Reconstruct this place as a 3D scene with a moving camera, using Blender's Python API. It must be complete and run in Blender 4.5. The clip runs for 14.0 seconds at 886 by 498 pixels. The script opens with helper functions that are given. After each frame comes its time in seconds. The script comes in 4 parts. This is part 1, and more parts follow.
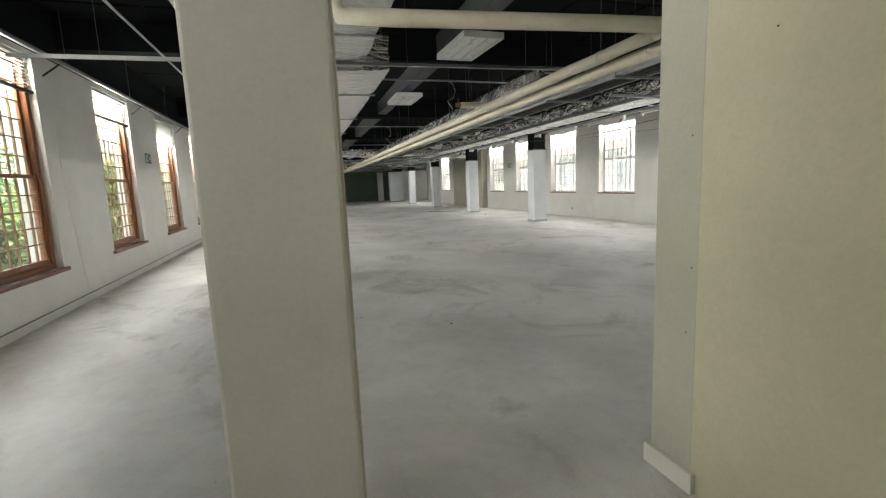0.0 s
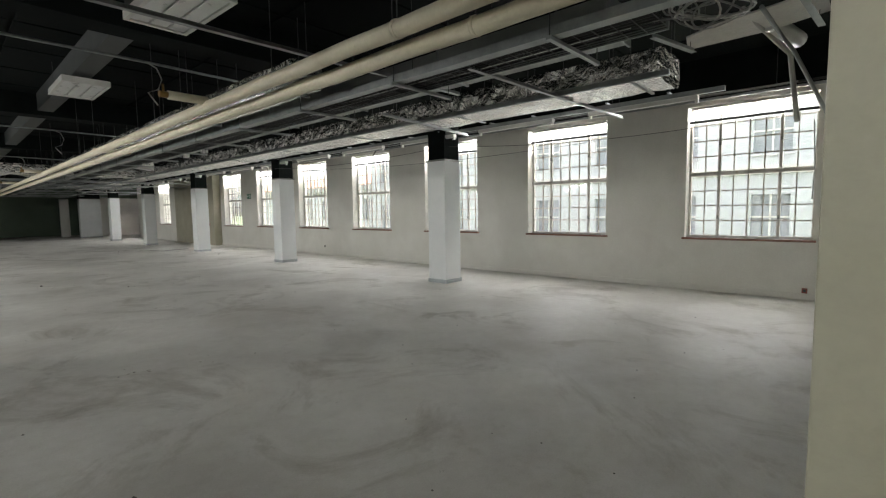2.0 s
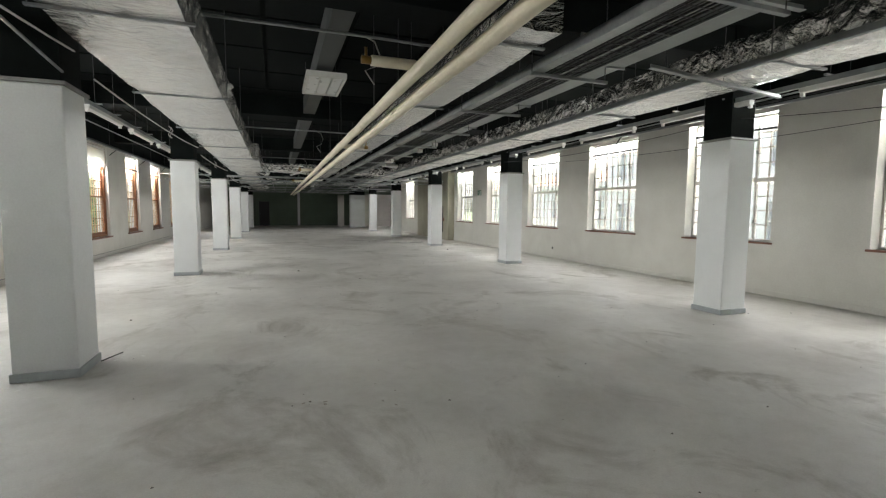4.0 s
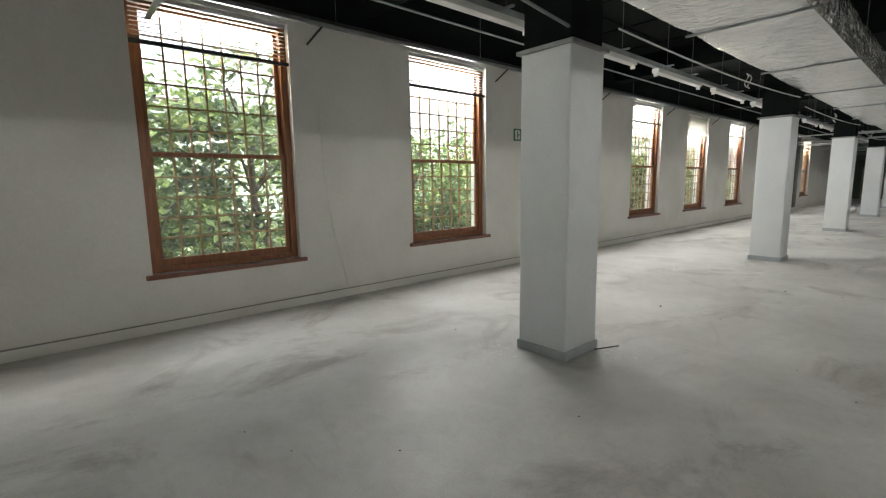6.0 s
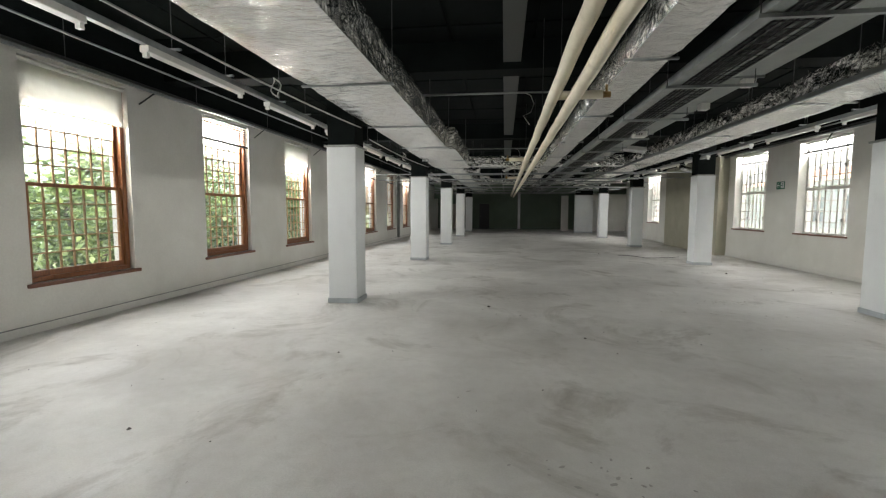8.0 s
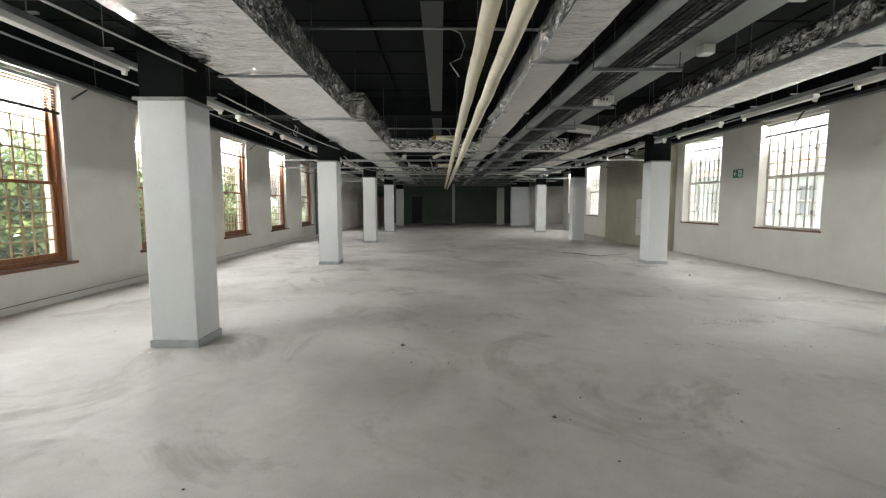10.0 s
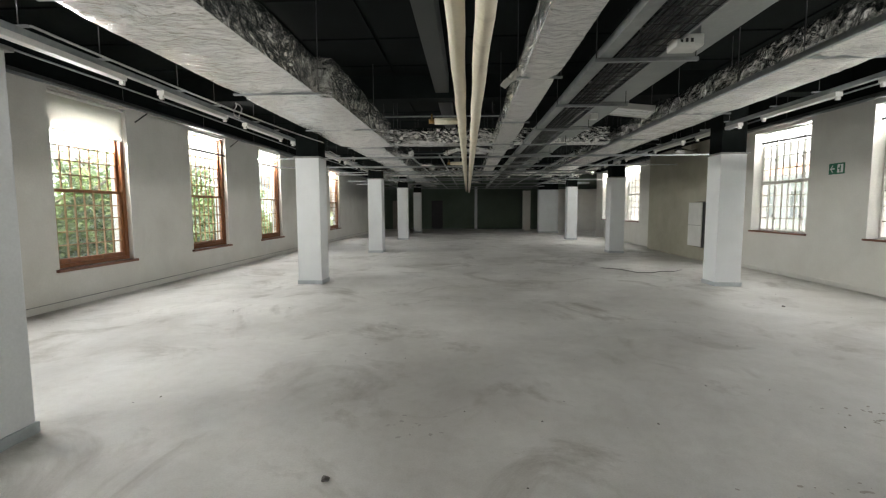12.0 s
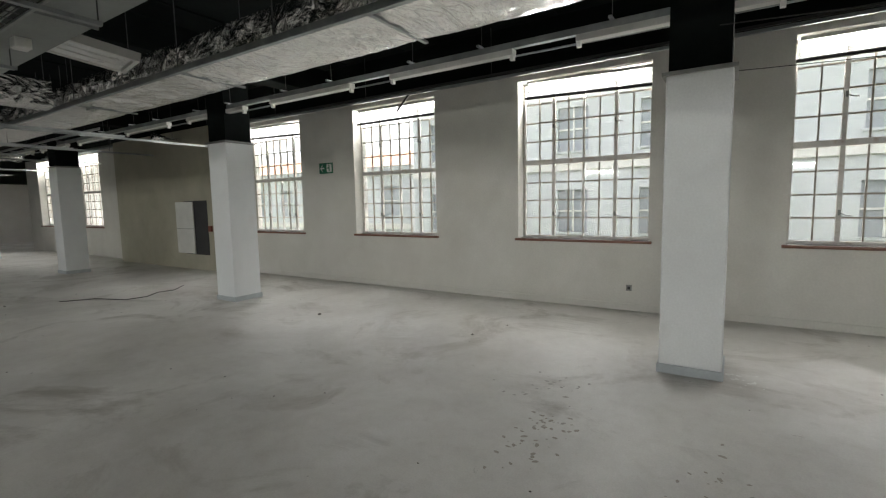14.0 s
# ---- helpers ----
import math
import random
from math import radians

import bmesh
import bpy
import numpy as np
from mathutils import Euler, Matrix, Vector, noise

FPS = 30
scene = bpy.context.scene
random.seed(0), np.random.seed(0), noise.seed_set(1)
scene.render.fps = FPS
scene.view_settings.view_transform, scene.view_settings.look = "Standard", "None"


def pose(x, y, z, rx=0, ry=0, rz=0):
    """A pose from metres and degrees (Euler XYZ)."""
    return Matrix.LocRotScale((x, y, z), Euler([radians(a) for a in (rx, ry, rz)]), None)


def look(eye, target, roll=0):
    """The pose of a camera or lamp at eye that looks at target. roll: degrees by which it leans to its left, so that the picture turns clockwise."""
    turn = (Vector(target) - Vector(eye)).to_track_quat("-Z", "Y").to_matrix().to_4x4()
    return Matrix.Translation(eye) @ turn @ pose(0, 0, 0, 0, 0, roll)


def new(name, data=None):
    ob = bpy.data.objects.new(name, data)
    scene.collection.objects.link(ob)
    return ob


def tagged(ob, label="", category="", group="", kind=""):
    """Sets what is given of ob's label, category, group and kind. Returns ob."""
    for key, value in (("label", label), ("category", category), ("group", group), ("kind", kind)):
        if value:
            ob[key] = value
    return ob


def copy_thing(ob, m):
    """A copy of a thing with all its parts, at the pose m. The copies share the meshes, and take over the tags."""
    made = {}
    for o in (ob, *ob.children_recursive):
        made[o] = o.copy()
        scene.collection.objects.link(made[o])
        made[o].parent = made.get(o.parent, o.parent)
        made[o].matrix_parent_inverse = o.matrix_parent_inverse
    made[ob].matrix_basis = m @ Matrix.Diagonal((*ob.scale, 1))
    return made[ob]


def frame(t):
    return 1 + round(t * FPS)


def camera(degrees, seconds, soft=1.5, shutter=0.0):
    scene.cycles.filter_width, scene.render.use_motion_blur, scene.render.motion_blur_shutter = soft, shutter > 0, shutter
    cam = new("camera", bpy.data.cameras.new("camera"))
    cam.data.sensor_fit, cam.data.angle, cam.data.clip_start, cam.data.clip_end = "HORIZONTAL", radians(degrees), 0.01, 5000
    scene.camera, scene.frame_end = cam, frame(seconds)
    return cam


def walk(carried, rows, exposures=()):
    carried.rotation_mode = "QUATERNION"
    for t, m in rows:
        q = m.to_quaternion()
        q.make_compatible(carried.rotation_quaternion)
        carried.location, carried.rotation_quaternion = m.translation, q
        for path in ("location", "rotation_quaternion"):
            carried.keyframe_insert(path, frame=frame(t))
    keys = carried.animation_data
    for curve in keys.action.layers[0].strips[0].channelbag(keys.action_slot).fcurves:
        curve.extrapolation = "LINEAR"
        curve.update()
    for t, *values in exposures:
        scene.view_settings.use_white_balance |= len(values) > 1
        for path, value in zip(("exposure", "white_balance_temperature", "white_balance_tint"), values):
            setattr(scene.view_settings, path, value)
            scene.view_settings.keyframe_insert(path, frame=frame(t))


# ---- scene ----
cam = camera(87.9, 14.0, soft=1.2)

PATH = [
    (0, (0.345, -1.41, 1.465), (0.919, 0.534, 1.173), -2.4),
    (0.5, (0.488, -0.945, 1.433), (1.341, 0.815, 1.2), -0.8),
    (1, (0.701, -0.524, 1.44), (1.656, 1.222, 1.242), -0.5),
    (1.5, (0.87, -0.063, 1.439), (2.055, 1.538, 1.256), -0.5),
    (2, (1.139, 0.358, 1.442), (2.603, 1.689, 1.278), -0.8),
    (2.2, (1.299, 0.504, 1.455), (2.857, 1.747, 1.29), -1.0),
    (4.3, (2.147, 2.006, 1.438), (2.5, 3.965, 1.244), 1.0),
    (4.5, (2.208, 2.161, 1.457), (2.324, 4.147, 1.248), 1.3),
    (5, (2.318, 2.553, 1.427), (1.824, 4.475, 1.178), 1.0),
    (5.5, (2.405, 2.995, 1.423), (1.298, 4.634, 1.125), 0.3),
    (6, (2.453, 3.369, 1.426), (0.969, 4.679, 1.142), -0.9),
    (6.5, (2.484, 3.991, 1.418), (1.199, 5.502, 1.164), -0.1),
    (7, (2.557, 4.631, 1.453), (1.609, 6.378, 1.235), 0.8),
    (7.5, (2.606, 5.286, 1.399), (2.087, 7.211, 1.239), 0.7),
    (8, (2.728, 5.93, 1.448), (2.465, 7.905, 1.283), 0.2),
    (8.5, (2.815, 6.519, 1.436), (2.777, 8.51, 1.247), -0.0),
    (8.7, (2.835, 6.773, 1.426), (2.856, 8.764, 1.24), -0.1),
    (10.8, (3.03, 9.2, 1.429), (3.005, 11.19, 1.217), 0.1),
    (11, (3.12, 9.44, 1.433), (3.07, 11.43, 1.216), 0.0),
    (11.5, (3.147, 9.979, 1.427), (3.068, 11.966, 1.215), -0.4),
    (12, (3.275, 10.51, 1.454), (3.169, 12.499, 1.279), -0.2),
    (12.5, (3.332, 11.074, 1.434), (3.418, 13.067, 1.298), 0.1),
    (13, (3.411, 11.66, 1.445), (3.981, 13.573, 1.319), -0.6),
    (13.5, (3.527, 12.226, 1.499), (4.697, 13.841, 1.338), -1.5),
    (14, (3.712, 12.751, 1.452), (5.39, 13.821, 1.254), -1.1),
]
walk(cam, [(t, look(eye, target, roll)) for t, eye, target, roll in PATH], exposures=((0.0, 4.02), (0.5, 4.0), (1.0, 3.9), (1.5, 3.78), (2.2, 3.5), (4.5, 3.83), (5.0, 3.78), (6.0, 3.45), (6.6, 3.45), (7.2, 3.58), (8.0, 3.6), (8.7, 3.65), (11.0, 3.75), (11.5, 3.65), (12.5, 3.65), (13.3, 3.45), (14.0, 3.1)))

# ---------- light ----------
world = bpy.data.worlds.new("overcast_sky")
scene.world = world
world.use_nodes = True
wt = world.node_tree
sky = wt.nodes.new("ShaderNodeTexSky")
sky.sky_type = "NISHITA"
sky.sun_disc = False
sky.sun_elevation = radians(60)
sky.sun_rotation = radians(106)
sky.air_density, sky.dust_density, sky.ozone_density = 1.0, 6.0, 0.6
bw = wt.nodes.new("ShaderNodeHueSaturation")
bw.inputs["Saturation"].default_value = 0.25
wt.links.new(sky.outputs[0], bw.inputs["Color"])
wt.links.new(bw.outputs[0], wt.nodes["Background"].inputs[0])
wt.nodes["Background"].inputs[1].default_value = 0.115
sun = new("sun", bpy.data.lights.new("sun", "SUN"))
sun.data.energy, sun.data.angle, sun.data.color = 0.75, radians(25), (1.0, 0.96, 0.9)
sun.matrix_world = look((14, 8, 26), (0, 12, 0))

# sky light entering through the upper part of each window
def window_light(x, y, z, w, h, face, watts):
    d = bpy.data.lights.new("window_sky_light", "AREA")
    d.shape, d.size, d.size_y, d.energy, d.color = "RECTANGLE", w, h, watts, (1.0, 0.99, 0.955) if face > 0 else (1.0, 0.985, 0.945)
    o = new("window_sky_light", d)
    o.matrix_world = look((x, y, z), (x + face * 4.0, y, z - 1.3))


# the lamps at -4.5 and -1.3 sit in unseen windows, added to brighten the pier
for wy in (-4.5, -1.3, 1.9, 5.1):
    window_light(-2.97, wy, 3.04, 1.3, 0.18, 1, 6.5)
for wy in (8.18, 14.52, 21.02, 24.37, 31.12):
    window_light(-2.97, wy, 2.9, 1.3, 0.44, 1, 12.5)
for wy in (11.34, 17.68):
    window_light(-2.97, wy, 2.56, 1.3, 0.16, 1, 9.0)
for wy in (1.77, 4.98, 8.18, 11.38, 14.57, 17.79, 20.99, 30.0, 33.2):
    window_light(10.31, wy, 3.04, 1.6, 0.18, -1, 7.0)

# ---------- materials ----------
def nodes(name):
    m = bpy.data.materials.new(name)
    m.use_nodes = True
    t = m.node_tree
    return m, t, t.nodes["Principled BSDF"]


def mat(name, col, rough=0.6, metal=0.0, col2=None, scale=3.0, fine=60.0, bump=0.1, spots=None, vary=0.0, spec=0.5, dist=0.01, lo=0.35, hi=0.7):
    """A painted, plastered or metal surface: broad mottling from col to col2, fine grain in tone and relief, optional darker spots."""
    m, t, p = nodes(name)
    L = t.links.new
    tc = t.nodes.new("ShaderNodeTexCoord")
    big = t.nodes.new("ShaderNodeTexNoise")
    big.inputs["Scale"].default_value, big.inputs["Detail"].default_value, big.inputs["Roughness"].default_value = scale, 6, 0.62
    sm = t.nodes.new("ShaderNodeTexNoise")
    sm.inputs["Scale"].default_value, sm.inputs["Detail"].default_value = fine, 4
    for n in (big, sm):
        L(tc.outputs["Object"], n.inputs["Vector"])
    ramp = t.nodes.new("ShaderNodeValToRGB")
    ramp.color_ramp.elements[0].position, ramp.color_ramp.elements[1].position = lo, hi
    c2 = col2 or tuple(c * 0.86 for c in col)
    ramp.color_ramp.elements[0].color, ramp.color_ramp.elements[1].color = (*c2, 1), (*col, 1)
    L(big.outputs[0], ramp.inputs[0])
    mix = t.nodes.new("ShaderNodeMixRGB")
    mix.blend_type = "MULTIPLY"
    mix.inputs[0].default_value = 0.16
    L(ramp.outputs[0], mix.inputs[1])
    L(sm.outputs[0], mix.inputs[2])
    gain = t.nodes.new("ShaderNodeMixRGB")
    gain.blend_type = "MULTIPLY"
    gain.inputs[0].default_value = 1
    gain.inputs[2].default_value = (1.08, 1.08, 1.08, 1)
    L(mix.outputs[0], gain.inputs[1])
    out = gain.outputs[0]
    if spots:
        sc, amount, dark = spots
        sn = t.nodes.new("ShaderNodeTexNoise")
        sn.inputs["Scale"].default_value, sn.inputs["Detail"].default_value, sn.inputs["Distortion"].default_value = sc, 8, 0.6
        L(tc.outputs["Object"], sn.inputs["Vector"])
        sr = t.nodes.new("ShaderNodeValToRGB")
        sr.color_ramp.elements[0].position, sr.color_ramp.elements[1].position = 0.56, 0.74
        sr.color_ramp.elements[0].color, sr.color_ramp.elements[1].color = (0, 0, 0, 1), (amount, amount, amount, 1)
        L(sn.outputs[0], sr.inputs[0])
        sx = t.nodes.new("ShaderNodeMixRGB")
        sx.inputs[2].default_value = (*dark, 1)
        L(sr.outputs[0], sx.inputs[0])
        L(out, sx.inputs[1])
        out = sx.outputs[0]
    if vary:
        oi = t.nodes.new("ShaderNodeObjectInfo")
        mr = t.nodes.new("ShaderNodeMapRange")
        mr.inputs["To Min"].default_value, mr.inputs["To Max"].default_value = 1 - vary, 1 + vary
        L(oi.outputs["Random"], mr.inputs[0])
        vx = t.nodes.new("ShaderNodeMixRGB")
        vx.blend_type = "MULTIPLY"
        vx.inputs[0].default_value = 1
        L(out, vx.inputs[1])
        L(mr.outputs[0], vx.inputs[2])
        out = vx.outputs[0]
    L(out, p.inputs["Base Color"])
    rr = t.nodes.new("ShaderNodeMapRange")
    rr.inputs["To Min"].default_value, rr.inputs["To Max"].default_value = max(0.05, rough - 0.12), min(1, rough + 0.12)
    L(big.outputs[0], rr.inputs[0])
    L(rr.outputs[0], p.inputs["Roughness"])
    p.inputs["Metallic"].default_value = metal
    p.inputs["Specular IOR Level"].default_value = spec
    if bump:
        b = t.nodes.new("ShaderNodeBump")
        b.inputs["Strength"].default_value, b.inputs["Distance"].default_value = bump, dist
        L(sm.outputs[0], b.inputs["Height"])
        L(b.outputs[0], p.inputs["Normal"])
    return m


def screed(name):
    """Pale dusty floor screed: broad cloudy wear, brush-like streaks, brown damp stains, fine pitting."""
    m, t, p = nodes(name)
    L = t.links.new
    tc = t.nodes.new("ShaderNodeTexCoord")

    def tex(scale, detail, rough, distort, stretch=(1, 1, 1)):
        mp = t.nodes.new("ShaderNodeMapping")
        mp.inputs["Scale"].default_value = stretch
        L(tc.outputs["Object"], mp.inputs["Vector"])
        n = t.nodes.new("ShaderNodeTexNoise")
        for k, v in (("Scale", scale), ("Detail", detail), ("Roughness", rough), ("Distortion", distort)):
            n.inputs[k].default_value = v
        L(mp.outputs[0], n.inputs["Vector"])
        return n.outputs[0]

    def ramp(src, a, b, ca, cb):
        r = t.nodes.new("ShaderNodeValToRGB")
        r.color_ramp.elements[0].position, r.color_ramp.elements[1].position = a, b
        r.color_ramp.elements[0].color, r.color_ramp.elements[1].color = (*ca, 1), (*cb, 1)
        L(src, r.inputs[0])
        return r.outputs[0]

    def mixin(kind, fac, a, b):
        x = t.nodes.new("ShaderNodeMixRGB")
        x.blend_type = kind
        if isinstance(fac, float):
            x.inputs[0].default_value = fac
        else:
            L(fac, x.inputs[0])
        L(a, x.inputs[1])
        if isinstance(b, tuple):
            x.inputs[2].default_value = (*b, 1)
        else:
            L(b, x.inputs[2])
        return x.outputs[0]

    base = ramp(tex(0.55, 7, 0.6, 0.3), 0.34, 0.62, (0.56, 0.545, 0.515), (0.78, 0.77, 0.74))
    base = mixin("MULTIPLY", 0.35, base, ramp(tex(1.6, 9, 0.7, 0.3, (1, 0.8, 1)), 0.3, 0.62, (0.74, 0.72, 0.69), (1, 1, 1)))
    base = mixin("MULTIPLY", 0.35, base, ramp(tex(9, 6, 0.7, 0.4), 0.3, 0.55, (0.78, 0.76, 0.73), (1, 1, 1)))
    stain = ramp(tex(0.8, 9, 0.68, 1.2, (1, 0.8, 1)), 0.53, 0.68, (0, 0, 0), (0.7, 0.7, 0.7))
    base = mixin("MIX", stain, base, (0.29, 0.265, 0.225))
    crack = ramp(tex(3.3, 10, 0.75, 1.8), 0.66, 0.70, (0, 0, 0), (0.6, 0.6, 0.6))
    base = mixin("MIX", crack, base, (0.2, 0.18, 0.15))
    grain = tex(85, 5, 0.7, 0)
    base = mixin("MULTIPLY", 0.4, base, ramp(grain, 0.3, 0.6, (0.72, 0.72, 0.72), (1, 1, 1)))
    L(base, p.inputs["Base Color"])
    L(ramp(tex(1.1, 6, 0.6, 0.5), 0.3, 0.7, (0.38, 0.38, 0.38), (0.68, 0.68, 0.68)), p.inputs["Roughness"])
    p.inputs["Specular IOR Level"].default_value = 0.5
    b1 = t.nodes.new("ShaderNodeBump")
    b1.inputs["Strength"].default_value, b1.inputs["Distance"].default_value = 0.25, 0.004
    L(grain, b1.inputs["Height"])
    b2 = t.nodes.new("ShaderNodeBump")
    b2.inputs["Strength"].default_value, b2.inputs["Distance"].default_value = 0.3, 0.02
    L(tex(3.5, 7, 0.65, 0.6), b2.inputs["Height"])
    L(b1.outputs[0], b2.inputs["Normal"])
    L(b2.outputs[0], p.inputs["Normal"])
    return m


def timber(name, a, b):
    m, t, p = nodes(name)
    L = t.links.new
    tc = t.nodes.new("ShaderNodeTexCoord")
    mp = t.nodes.new("ShaderNodeMapping")
    mp.inputs["Scale"].default_value = (30, 30, 2.5)
    n = t.nodes.new("ShaderNodeTexNoise")
    n.inputs["Scale"].default_value, n.inputs["Detail"].default_value, n.inputs["Distortion"].default_value = 1.5, 8, 1.0
    L(tc.outputs["Object"], mp.inputs["Vector"])
    L(mp.outputs[0], n.inputs["Vector"])
    r = t.nodes.new("ShaderNodeValToRGB")
    r.color_ramp.elements[0].position, r.color_ramp.elements[1].position = 0.3, 0.7
    r.color_ramp.elements[0].color, r.color_ramp.elements[1].color = (*a, 1), (*b, 1)
    L(n.outputs[0], r.inputs[0])
    L(r.outputs[0], p.inputs["Base Color"])
    p.inputs["Roughness"].default_value = 0.42
    bp = t.nodes.new("ShaderNodeBump")
    bp.inputs["Strength"].default_value, bp.inputs["Distance"].default_value = 0.2, 0.003
    L(n.outputs[0], bp.inputs["Height"])
    L(bp.outputs[0], p.inputs["Normal"])
    return m


def glass(name):
    m, t, p = nodes(name)
    t.nodes.remove(p)
    L = t.links.new
    tr, gl = t.nodes.new("ShaderNodeBsdfTransparent"), t.nodes.new("ShaderNodeBsdfGlossy")
    tr.inputs[0].default_value = (0.97, 0.98, 0.975, 1)
    gl.inputs["Roughness"].default_value = 0.02
    fr, mx = t.nodes.new("ShaderNodeLayerWeight"), t.nodes.new("ShaderNodeMixShader")
    fr.inputs[0].default_value = 0.5
    pw, sc = t.nodes.new("ShaderNodeMath"), t.nodes.new("ShaderNodeMath")
    pw.operation, sc.operation = "POWER", "MULTIPLY_ADD"
    pw.inputs[1].default_value, sc.inputs[1].default_value, sc.inputs[2].default_value = 5, 0.5, 0.03
    L(fr.outputs["Facing"], pw.inputs[0])
    L(pw.outputs[0], sc.inputs[0])
    L(sc.outputs[0], mx.inputs[0])
    L(tr.outputs[0], mx.inputs[1])
    L(gl.outputs[0], mx.inputs[2])
    # thin film of dust on the pane
    dust, film, dn, dr = (t.nodes.new(k) for k in ("ShaderNodeBsdfTranslucent", "ShaderNodeMixShader", "ShaderNodeTexNoise", "ShaderNodeMapRange"))
    dust.inputs[0].default_value = (0.8, 0.8, 0.78, 1)
    dn.inputs["Scale"].default_value, dn.inputs["Detail"].default_value = 6, 5
    dr.inputs["To Min"].default_value, dr.inputs["To Max"].default_value = 0.01, 0.06
    L(dn.outputs[0], dr.inputs[0])
    L(dr.outputs[0], film.inputs[0])
    L(mx.outputs[0], film.inputs[1])
    L(dust.outputs[0], film.inputs[2])
    L(film.outputs[0], t.nodes["Material Output"].inputs[0])
    return m


def leafy(name):
    m, t, p = nodes(name)
    L = t.links.new
    geo = t.nodes.new("ShaderNodeNewGeometry")
    r = t.nodes.new("ShaderNodeValToRGB")
    r.color_ramp.elements[0].color, r.color_ramp.elements[1].color = (0.05, 0.085, 0.03, 1), (0.22, 0.27, 0.08, 1)
    e = r.color_ramp.elements.new(0.55)
    e.color = (0.11, 0.165, 0.05, 1)
    L(geo.outputs["Random Per Island"], r.inputs[0])
    L(r.outputs[0], p.inputs["Base Color"])
    p.inputs["Roughness"].default_value = 0.5
    tl, mx = t.nodes.new("ShaderNodeBsdfTranslucent"), t.nodes.new("ShaderNodeMixShader")
    mx.inputs[0].default_value = 0.5
    L(r.outputs[0], tl.inputs[0])
    L(p.outputs[0], mx.inputs[1])
    L(tl.outputs[0], mx.inputs[2])
    L(mx.outputs[0], t.nodes["Material Output"].inputs[0])
    return m


def fabric(name):
    m, t, p = nodes(name)
    L = t.links.new
    p.inputs["Base Color"].default_value, p.inputs["Roughness"].default_value = (0.62, 0.61, 0.57, 1), 0.9
    tl, mx = t.nodes.new("ShaderNodeBsdfTranslucent"), t.nodes.new("ShaderNodeMixShader")
    tl.inputs[0].default_value, mx.inputs[0].default_value = (0.7, 0.69, 0.66, 1), 0.12
    n, b = t.nodes.new("ShaderNodeTexNoise"), t.nodes.new("ShaderNodeBump")
    n.inputs["Scale"].default_value, b.inputs["Strength"].default_value, b.inputs["Distance"].default_value = 260, 0.2, 0.002
    L(n.outputs[0], b.inputs["Height"])
    L(b.outputs[0], p.inputs["Normal"])
    L(p.outputs[0], mx.inputs[1])
    L(tl.outputs[0], mx.inputs[2])
    L(mx.outputs[0], t.nodes["Material Output"].inputs[0])
    return m


def foil_mat(name):
    """Crumpled aluminium foil facing with dull and shiny patches."""
    m, t, p = nodes(name)
    L = t.links.new
    tc = t.nodes.new("ShaderNodeTexCoord")
    v = t.nodes.new("ShaderNodeTexVoronoi")
    v.inputs["Scale"].default_value = 14
    n = t.nodes.new("ShaderNodeTexNoise")
    n.inputs["Scale"].default_value, n.inputs["Detail"].default_value, n.inputs["Distortion"].default_value = 5, 8, 2.2
    mp = t.nodes.new("ShaderNodeMapping")
    mp.inputs["Scale"].default_value = (0.7, 1.9, 1.2)
    L(tc.outputs["Object"], mp.inputs["Vector"])
    L(mp.outputs[0], n.inputs["Vector"])
    L(n.outputs[0], v.inputs["Vector"])
    r = t.nodes.new("ShaderNodeValToRGB")
    r.color_ramp.elements[0].position, r.color_ramp.elements[1].position = 0.3, 0.7
    r.color_ramp.elements[0].color, r.color_ramp.elements[1].color = (0.86, 0.86, 0.85, 1), (0.97, 0.97, 0.96, 1)
    L(n.outputs[0], r.inputs[0])
    L(r.outputs[0], p.inputs["Base Color"])
    p.inputs["Metallic"].default_value = 0.97
    p.inputs["Roughness"].default_value = 0.22
    b = t.nodes.new("ShaderNodeBump")
    b.inputs["Strength"].default_value, b.inputs["Distance"].default_value = 0.95, 0.04
    L(n.outputs[0], b.inputs["Height"])
    L(b.outputs[0], p.inputs["Normal"])
    return m


M_FLOOR = screed("dusty_screed")
M_WALL = mat("off_white_plaster", (0.74, 0.73, 0.69), 0.75, col2=(0.66, 0.645, 0.60), scale=1.1, fine=45, bump=0.12, spots=(0.9, 0.3, (0.48, 0.46, 0.41)))
M_COL = mat("white_column_paint", (0.78, 0.80, 0.81), 0.6, col2=(0.71, 0.73, 0.74), scale=1.6, fine=60, bump=0.08, spots=(2.0, 0.15, (0.5, 0.48, 0.44)))
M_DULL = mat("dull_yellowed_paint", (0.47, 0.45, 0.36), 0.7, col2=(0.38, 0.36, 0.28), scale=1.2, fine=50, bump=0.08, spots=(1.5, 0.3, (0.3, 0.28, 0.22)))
M_CREAM = mat("cream_wall_paint", (0.49, 0.45, 0.315), 0.6, col2=(0.43, 0.395, 0.27), scale=1.2, fine=50, bump=0.08)
M_JAMB = mat("grey_white_paint", (0.62, 0.605, 0.54), 0.55, col2=(0.56, 0.545, 0.475), scale=1.5, fine=50, bump=0.08, spots=(2.5, 0.15, (0.4, 0.36, 0.26)))
M_ENTR = mat("dull_cream_paint", (0.42, 0.405, 0.32), 0.55, col2=(0.37, 0.355, 0.275), scale=1.3, fine=50, bump=0.08, spots=(2.5, 0.12, (0.3, 0.27, 0.2)))
